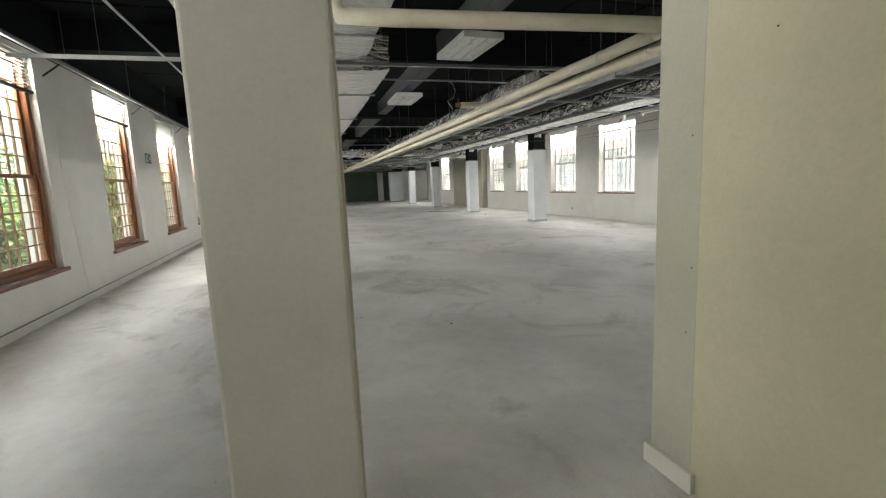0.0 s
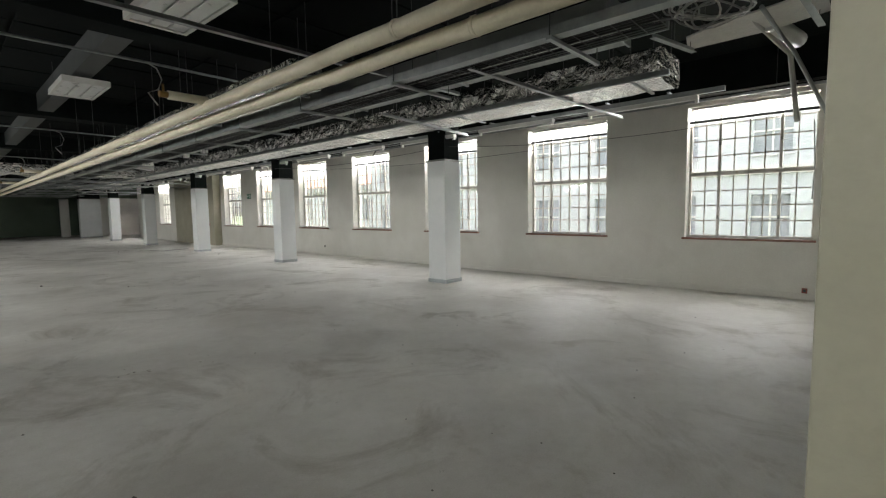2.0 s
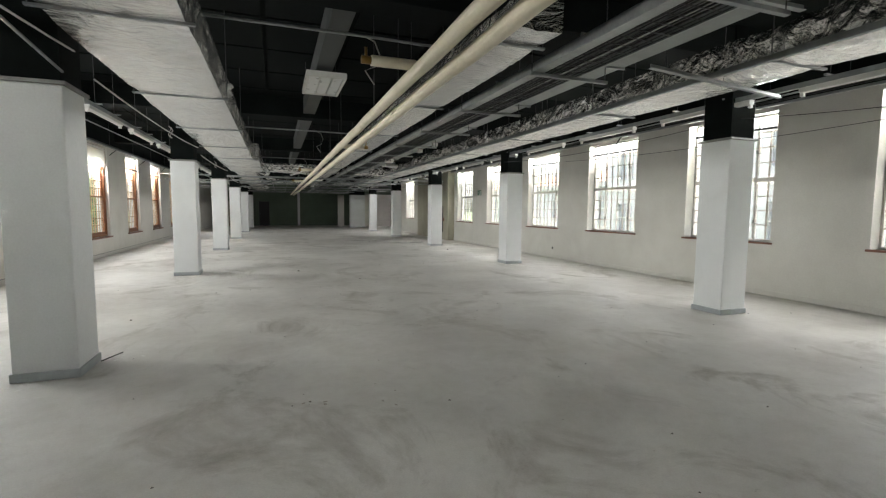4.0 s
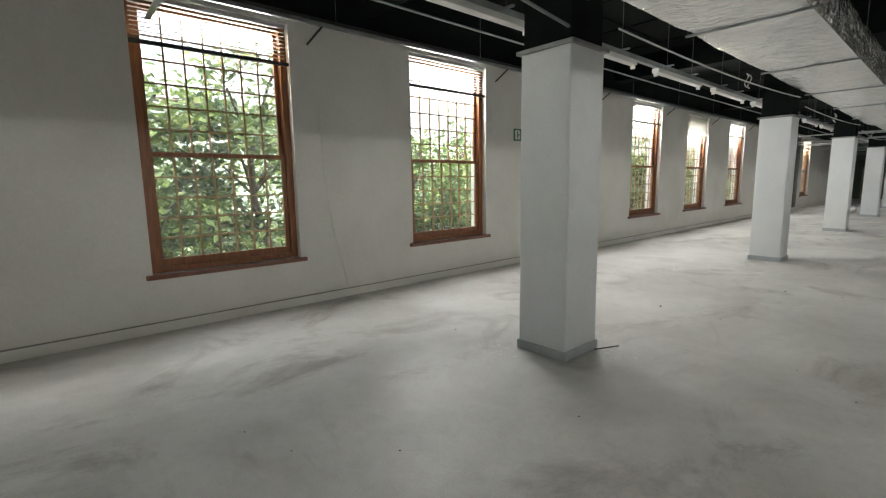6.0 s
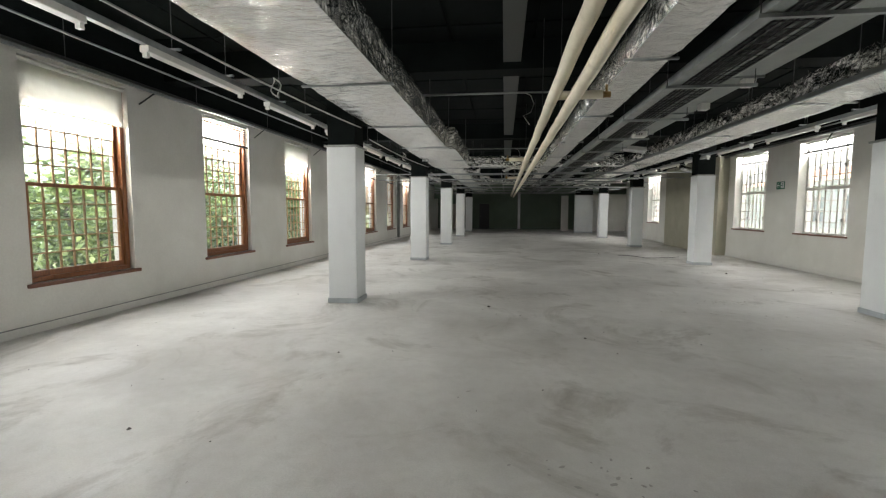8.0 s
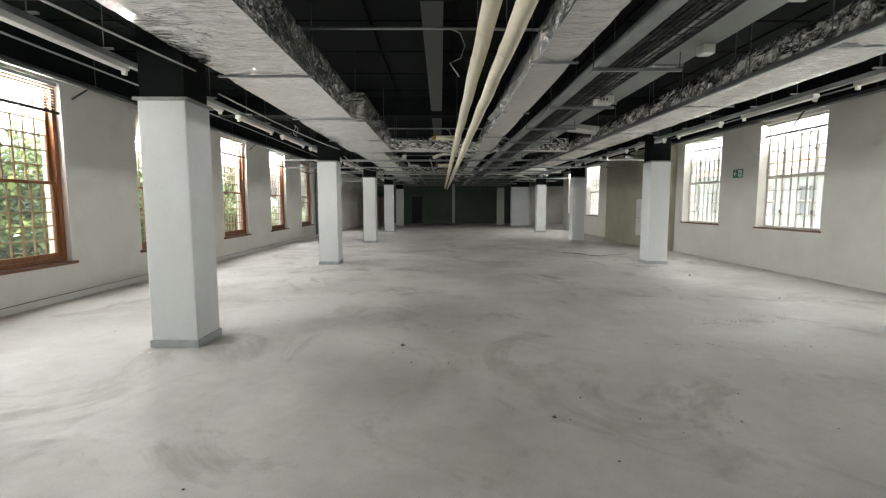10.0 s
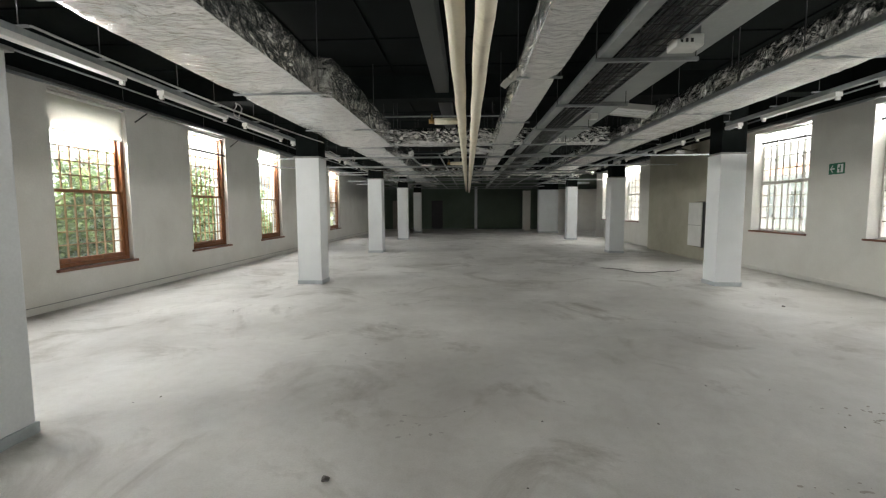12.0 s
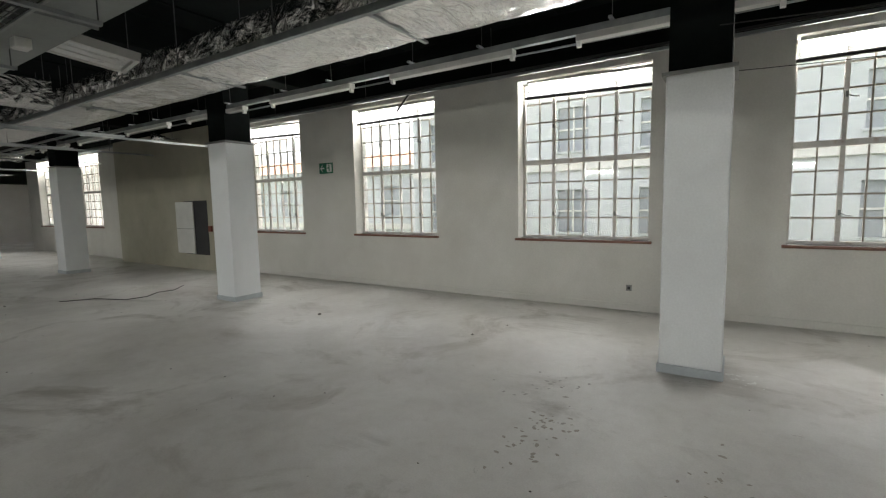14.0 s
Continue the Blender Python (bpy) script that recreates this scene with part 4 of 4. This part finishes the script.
tubepart("pipe", [(5.2, 0.95, 2.86), (6.1, 0.9, 2.84), (6.28, 0.86, 2.8), (6.34, 0.62, 2.25), (6.36, 0.61, 2.2)], 0.016, M_GALV, hp, seg=8)
tubepart("pipe", [(5.4, 1.1, 2.95), (6.3, 0.98, 2.9), (6.46, 0.9, 2.82), (6.44, 0.86, 2.5), (6.4, 0.82, 2.2)], 0.022, M_WCABLE, hp, seg=8)
tubepart("cable", [(6.42, 0.7, 2.2), (6.4, 0.68, 1.8), (6.42, 0.69, 1.5)], 0.005, M_WCABLE, hp, seg=6)
ct = thing("ceiling_tile", "broken pale ceiling tile left hanging in its grid", "ceiling tile")
bm = bmesh.new()
ring = [(5.95, 1.62), (5.98, 1.0), (5.86, 0.6), (5.35, 0.6), (5.42, 0.85), (5.5, 1.3), (5.62, 1.55)]
lo, hi = [[bm.verts.new((x, y, z + 0.03 * (1.6 - y))) for x, y in ring] for z in (2.9, 2.915)]
bm.faces.new(lo)
bm.faces.new(hi[::-1])
for k in range(len(ring)):
    bm.faces.new((lo[k], lo[(k + 1) % 7], hi[(k + 1) % 7], hi[k]))
part("tile", bm, M_INSUL, ct)
for x, y in ((5.5, 0.7), (5.8, 0.7), (5.8, 1.45)):
    tubepart("hanger_wire", [(x, y, 2.92), (x, y, CEIL - 0.02)], 0.003, M_DKMET, ct, seg=5)
rnd = random.Random(31)
lc = thing("cable_loops", "tangle of looped grey cables hanging at the basket end", "cables")
for i in range(9):
    r, cx, cy = rnd.uniform(0.14, 0.26), rnd.uniform(4.85, 5.2), rnd.uniform(1.15, 1.5)
    tubepart("cable", [(cx + r * 1.3 * math.cos(a), cy + r * math.sin(a), 2.83 + 0.03 * math.sin(2 * a + i) + 0.012 * i) for a in [k * 0.35 for k in range(19)]], 0.007, M_CAP if i % 3 else M_WCABLE, lc, seg=6)
rl = thing("bent_rod", "thin bent steel rod hanging beside the column", "rod")
tubepart("rod", [(0.44, 3.7, 2.86), (0.47, 4.1, 2.76), (0.5, 4.5, 2.62), (0.5, 5.4, 2.6), (0.5, 6.3, 2.5)], 0.011, M_GALV, rl, seg=6)
tubepart("hanger_wire", [(0.44, 3.7, 2.86), (0.44, 3.7, CEIL - 0.02)], 0.003, M_DKMET, rl, seg=5)
tb = thing("white_pipe_tee", "white plastic pipe tee above the pilaster", "pipe")
tubepart("pipe", [(5.9, 1.0, 2.98), (6.5, 0.85, 2.94)], 0.07, M_WHITE, tb, seg=14)
tubepart("collar", [(5.88, 1.0, 2.98), (5.95, 0.99, 2.98)], 0.085, M_WHITE, tb, seg=14)


# ---------- signs and small fittings ----------
def exit_sign(x, y, z, face):
    s = thing("exit_sign", "green and white emergency exit sign on the wall", "sign", "exit signs", (x, y, z))
    f = face
    bm = bmesh.new()
    box(bm, min(0, f * 0.008), max(0, f * 0.008), -0.18, 0.18, -0.1, 0.1)
    part("plate", bm, M_GREEN, s)
    q = sorted((f * 0.0085, f * 0.011))
    bm = bmesh.new()
    box(bm, *q, -0.15, -0.02, -0.075, 0.075)
    part("pictogram_field", bm, M_SIGNW, s)
    r = sorted((f * 0.0115, f * 0.014))
    bm = bmesh.new()
    box(bm, *r, -0.1, -0.075, -0.06, 0.06)
    box(bm, *r, -0.075, -0.035, -0.01, 0.012)
    part("pictogram", bm, M_GREEN, s)
    bm = bmesh.new()
    box(bm, *q, 0.04, 0.15, -0.012, 0.012)
    for sg in (-1, 1):
        vs = [bm.verts.new((q[1] if f > 0 else q[0], 0.15 - a, sg * b)) for a, b in ((0, 0.0), (0.02, 0.0), (0.075, 0.06), (0.055, 0.065))]
        bm.faces.new(vs)
    part("arrow", bm, M_SIGNW, s)
    return s


exit_sign(XL + 0.001, 9.75, 2.22, 1)
exit_sign(XR - 0.001, 19.4, 2.16, -1)
fs = thing("arrow_sign", "small white sign with a red down arrow", "sign", at=(XR - 0.001, 0.66, 1.24))
boxpart("plate", (-0.006, 0, -0.09, 0.09, -0.09, 0.09), M_SIGNW, fs)
bm = bmesh.new()
box(bm, -0.009, -0.0065, -0.012, 0.012, -0.04, 0.06)
for sg in (-1, 1):
    bm.faces.new([bm.verts.new((-0.009, sg * a, b)) for a, b in ((0, -0.065), (0, -0.035), (0.05, 0.015), (0.055, -0.015))])
part("arrow", bm, M_RED, fs)
for y, z, x, f in ((13.9, 0.3, XR, -1), (0.75, 0.14, XR, -1), (0.95, 0.14, XR, -1)):
    s = thing("wall_socket", "small dark wall socket near the floor", "socket", "wall sockets", (x, y, z))
    boxpart("plate", (min(0, f * 0.012), max(0, f * 0.012), -0.035, 0.035, -0.04, 0.04), M_SOCK if y < 5 else M_CAP, s, bev=0.003)
    boxpart("insert", (min(f * 0.0125, f * 0.016), max(f * 0.0125, f * 0.016), -0.018, 0.018, -0.02, 0.02), M_RAIL, s)
hatch = thing("wall_cupboard", "white cupboard door standing half open over a black panel standing in for recess shade", "cupboard", at=(9.72, 23.9, 0.36))
# no hollow here: a flat black panel paints the shade inside the cupboard
boxpart("recess_shade_panel", (-0.012, -0.002, -0.95, 0.0, 0, 1.26), M_RAIL, hatch, "black panel standing in for recess shade")
boxpart("door", (-0.05, -0.02, -0.42, 0.32, 0.02, 1.24), M_WHITE, hatch, "white cupboard door", bev=0.004)
boxpart("door_line", (-0.053, -0.05, -0.42, 0.32, 0.6, 0.61), M_CAP, hatch)
boxpart("lock_box", (-0.05, -0.002, -1.12, -1.02, 0.55, 0.68), M_SOCK, hatch)
for y, z in ((0.18, 1.05), (0.2, 1.62), (-0.15, 1.95), (0.2, 0.75)):
    s = tubepart("screw", [(1.95, y, z), (1.947, y, z)], 0.0035, M_RAIL, seg=8)
    tagged(s, "small dark screw in the painted wall", "screw", "screws")
vp = thing("wall_pipe", "grey vertical pipes on the far window wall", "pipe")
for y in (28.9, 29.1):
    tubepart("pipe", [(XL + 0.08, y, 0.1), (XL + 0.08, y, 3.2)], 0.05, M_CAP, vp, seg=10)
tagged(boxpart("wall_post", (3.78, 3.98, Y1 - 0.1, Y1, 0, 3.0), M_COL, bev=0.006), "pale post standing against the dark end wall", "post")
# door_1 is a solid black leaf painting the shade of an open doorway
for x0, x1, m, nm, lab in ((0.7, 1.5, M_RAIL, "door_1", "open doorway in the end wall, its shade a black leaf"), (-2.1, -1.2, M_BEIGE, "door_2", "beige flush door in the end wall")):
    d = structure(thing(nm, "", ""), lab, "door")
    boxpart("leaf", (x0, x1, Y1 - 0.06, Y1 - 0.004, 0, 2.03), m, d, bev=0.004)
    boxpart("door_handle", (x0 + 0.05, x0 + 0.15, Y1 - 0.1, Y1 - 0.06, 1.0, 1.03), M_GALV, d)
structure(boxpart("wall_far_return", (XL, -0.05, 41.5, 41.7, 2.4, CEIL), M_DARKW), "wall head at the far end, shade put into its colour", "wall")
for x in (6.9, 9.0):
    structure(boxpart("wall_far_partition", (x, x + 0.5, 41.0, 41.2, 0, 2.6), M_WALL), "short pale partition at the far end", "wall")

# cable left on the floor, and crumbs
fc = thing("floor_cable", "dark loose cable lying on the screed", "cable")
tubepart("cable", [(6.5, 21.8, 0.006), (6.9, 21.55, 0.006), (7.1, 21.0, 0.006), (7.4, 20.95, 0.006), (7.7, 21.2, 0.006), (7.95, 21.15, 0.006), (8.3, 21.5, 0.006)], 0.007, M_CABLE, fc, seg=6)
rnd = random.Random(21)
bm = bmesh.new()
for i in range(260):
    x, y = rnd.uniform(XL + 0.2, XR - 0.2), rnd.uniform(0.6, 24)
    s = rnd.uniform(0.004, 0.012) * (2.2 if rnd.random() < 0.06 else 1)
    vs = [bm.verts.new((x + s * math.cos(a) * rnd.uniform(0.5, 1.2), y + s * math.sin(a) * rnd.uniform(0.5, 1.2), 0.001)) for a in (0, 1.2, 2.5, 3.7, 5)]
    top = bm.verts.new((x, y, s * 0.7))
    for k in range(5):
        bm.faces.new((vs[k], vs[(k + 1) % 5], top))
tagged(part("floor_crumbs", bm, M_DEBRIS), "scattered dark crumbs of rubble on the floor", "debris", kind="stuff")

# flaking worn spots in the screed
M_WORN = mat("worn_brown_screed", (0.45, 0.42, 0.375), 0.9, col2=(0.35, 0.325, 0.285), scale=6, fine=50, bump=0.4)
M_SMEAR = mat("grey_floor_dust", (0.46, 0.445, 0.415), 0.9, col2=(0.38, 0.365, 0.34), scale=4, fine=50, bump=0.3)


def worn_patch(x, y, rx, ry, n, seed, m):
    rnd = random.Random(seed)
    bm = bmesh.new()
    for i in range(n):
        px, py = x + rnd.gauss(0, rx), y + rnd.gauss(0, ry)
        s, k, turn = rnd.uniform(0.003, 0.016), rnd.randint(7, 10), rnd.uniform(0, 3)
        vs = []
        for j in range(k):
            a = 2 * math.pi * j / k
            q = s * rnd.uniform(0.7, 1.15)
            dx, dy = 1.5 * q * math.cos(a), 0.9 * q * math.sin(a)
            vs.append(bm.verts.new((px + dx * math.cos(turn) - dy * math.sin(turn), py + dx * math.sin(turn) + dy * math.cos(turn), 0.0012 + 0.00002 * i)))
        bm.faces.new(vs)
    tagged(part("worn_patch", bm, m), "cluster of flaking worn marks in the screed", "floor wear", "worn patches", "stuff")


for i, (x, y, rx, ry, n) in enumerate(((6.35, 13.75, 0.22, 0.1, 60), (7.1, 13.9, 0.2, 0.2, 26), (6.4, 12.8, 0.3, 0.12, 22), (2.95, 13.5, 0.2, 0.1, 16), (5.4, 12.85, 0.35, 0.05, 18),
                                       (3.26, 8.4, 0.2, 0.18, 26), (4.2, 7.6, 0.4, 0.2, 20), (6.5, 26.0, 0.9, 0.6, 90), (2.5, 5.2, 0.3, 0.1, 10))):
    worn_patch(x, y, rx, ry, n, 300 + i, M_WORN if i % 2 == 0 else M_SMEAR)
for i, (x, y, rx, ry, n) in enumerate(((-0.12, 6.2, 0.1, 0.16, 34), (0.62, 6.9, 0.07, 0.08, 14), (0.05, 12.66, 0.12, 0.05, 14), (7.98, 12.66, 0.14, 0.06, 18))):
    worn_patch(x, y, rx, ry, n, 340 + i, M_WHITE)
ck = thing("wall_chase", "thin filled cable chase line running down the plaster", "plaster line")
tubepart("filler", [(XL + 0.001, 6.0, 2.4), (XL + 0.001, 6.03, 1.6), (XL + 0.001, 6.12, 0.9), (XL + 0.001, 6.3, 0.12)], 0.0025, M_WALL, ck, seg=6)
st = tubepart("floor_stick", [(0.49, 6.8, 0.008), (0.62, 6.97, 0.03)], 0.006, M_CABLE, seg=6)
tagged(st, "short dark strip lying by the column base", "strip")
for x, y in ((2.51, 12.83), (7.9, 17.4)):
    bm = bmesh.new()
    bmesh.ops.create_icosphere(bm, subdivisions=2, radius=0.022)
    for v in bm.verts:
        v.co += v.co * 0.5 * noise.noise(v.co * 60 + Vector((x, y, 0)))
        v.co.z = max(v.co.z * 0.6, -0.008)
    o = part("rubble_lump", bm, M_DEBRIS)
    o.location = (x, y, 0.0085)
    tagged(o, "small dark lump of rubble on the screed", "rubble", "rubble lumps")

# ---------- outside ----------
GZ = -3.6
bm = bmesh.new()
bm.faces.new([bm.verts.new(p) for p in ((-900, -900, GZ), (900, -900, GZ), (900, 900, GZ), (-900, 900, GZ))])
structure(part("ground", bm, M_GRASS), "rough green ground outside", "ground")


def tree(x, y, h, r, seed):
    rnd = random.Random(seed)
    t = thing("tree", "leafy green tree close outside the sash windows", "tree", "trees outside", (x, y, GZ))
    bm = bmesh.new()
    n = 8
    lean = rnd.uniform(-0.4, 0.4)
    pts = [Vector((lean * (i / n) ** 2, 0.25 * math.sin(i + seed), h * 0.75 * i / n)) for i in range(n + 1)]
    for i in range(n):
        tube(bm, [pts[i], pts[i + 1]], 0.16 * (1 - i / (n + 2)), 8, False)
    tips = []
    for i in range(16):
        b = pts[rnd.randint(2, n)]
        a = rnd.uniform(0, 6.28)
        e = b + Vector((math.cos(a) * r * rnd.uniform(0.4, 0.9), math.sin(a) * r * rnd.uniform(0.4, 0.9), rnd.uniform(0.1, 1.6)))
        tube(bm, [b, b.lerp(e, 0.5) + Vector((0, 0, 0.15)), e], 0.03, 5, False)
        tips.append(e)
        tips.append(b.lerp(e, 0.6))
    part("trunk", bm, M_BARK, t)
    vs, fs = [], []
    for e in tips:
        for k in range(rnd.randint(3, 5)):
            c = e + Vector((rnd.gauss(0, 0.5), rnd.gauss(0, 0.5), rnd.gauss(0, 0.45)))
            for j in range(70):
                p = c + Vector((rnd.gauss(0, 0.26), rnd.gauss(0, 0.26), rnd.gauss(0, 0.22)))
                s = rnd.uniform(0.06, 0.15)
                u = Vector((rnd.uniform(-1, 1), rnd.uniform(-1, 1), rnd.uniform(-0.7, 0.3))).normalized() * s
                v = u.cross(Vector((rnd.uniform(-1, 1), rnd.uniform(-1, 1), 1))).normalized() * s * 0.45
                k0 = len(vs)
                vs += [p - u, p + v, p + u, p - v]
                fs.append((k0, k0 + 1, k0 + 2, k0 + 3))
    me = bpy.data.meshes.new("crown")
    me.from_pydata([tuple(v) for v in vs], [], fs)
    me.materials.append(M_LEAF)
    c = new("crown", me)
    c.parent = t
    return t


rnd = random.Random(4)
for i in range(15):
    y = -7.0 + i * 2.9 + rnd.uniform(-0.6, 0.6)
    tree(-7.4 - rnd.uniform(0, 1.4), y, rnd.uniform(7.4, 9.0) if y < 9 else rnd.uniform(6.0, 7.2), rnd.uniform(2.0, 2.6), 100 + i)
for i in range(9):
    y = -4.0 + i * 5.2 + rnd.uniform(-1, 1)
    tree(-14 - rnd.uniform(0, 3), y, rnd.uniform(5.4, 7.2), rnd.uniform(2.6, 3.2), 200 + i)


# hazy wooded hillside far behind the trees
M_HILL = mat("hazy_far_woods", (0.30, 0.37, 0.30), 0.95, col2=(0.20, 0.27, 0.20), scale=0.25, fine=2.5, bump=0.6, dist=0.6)
bm = bmesh.new()
cols = []
for i in range(121):
    y = -120 + i * 3.0
    top = 15.0 + 4.0 * noise.noise(Vector((y * 0.02, 2, 0))) + 1.3 * noise.noise(Vector((y * 0.17, 5, 0)))
    cols.append([bm.verts.new((-62 - 9 * k - 2.5 * noise.noise(Vector((y * 0.2, k, 9))), y, GZ + (top - GZ) * k / 5)) for k in range(6)])
for p, q in zip(cols, cols[1:]):
    for k in range(5):
        bm.faces.new((p[k], p[k + 1], q[k + 1], q[k]))
structure(part("backdrop", bm, M_HILL), "hazy green wooded hillside in the distance", "hill")


def facade(x, y0, y1, zt, label):
    b = thing("opposite_building", label, "building", at=(x, y0, GZ))
    L, H = y1 - y0, zt - GZ
    zs = [H - 9.2, H - 6.0, H - 2.8]
    n = int(L / 3.0)
    bm = bmesh.new()
    rows = [(0, zs[0])] + [(z + 1.7, zs[i + 1] if i < 2 else H) for i, z in enumerate(zs)]
    for a, c in rows:
        box(bm, 0, 6, 0, L, a, c)
    for z in zs:
        y = 0
        for i in range(n):
            yc = 1.5 + i * L / n
            box(bm, 0, 6, y, yc - 0.6, z, z + 1.7)
            y = yc + 0.6
        box(bm, 0, 6, y, L, z, z + 1.7)
    part("wall", bm, M_RENDER, b)
    for z in zs:
        boxpart("band", (-0.12, 0, 0, L, z - 0.75, z - 0.45), M_STONE, b)
        for i in range(n):
            yc = 1.5 + i * L / n
            w = boxpart("window", (0.16, 0.2, yc - 0.6, yc + 0.6, z, z + 1.7), M_FACWIN, b)
            boxpart("frame", (0.1, 0.16, yc - 0.03, yc + 0.03, z, z + 1.7), M_STEELW, w)
            boxpart("frame", (0.1, 0.158, yc - 0.6, yc + 0.6, z + 0.82, z + 0.88), M_STEELW, w)
            boxpart("sill", (-0.08, 0.16, yc - 0.66, yc + 0.66, z - 0.08, z), M_RENDER, w)
    boxpart("cornice", (-0.4, 0.0, -0.2, L + 0.2, H - 0.35, H), M_RENDER, b)
    bm = bmesh.new()
    vs = [bm.verts.new(p) for p in ((-0.5, -0.3, H + 0.003), (-0.5, L + 0.3, H + 0.003), (6, L + 0.3, H + 1.6), (6, -0.3, H + 1.6))]
    bm.faces.new(vs)
    part("roof", bm, M_ROOF, b)


facade(22.0, -14, 26, 6.2, "white rendered building with rows of windows opposite")
facade(24.5, 28, 52, 3.6, "lower pale building with rows of windows beyond")
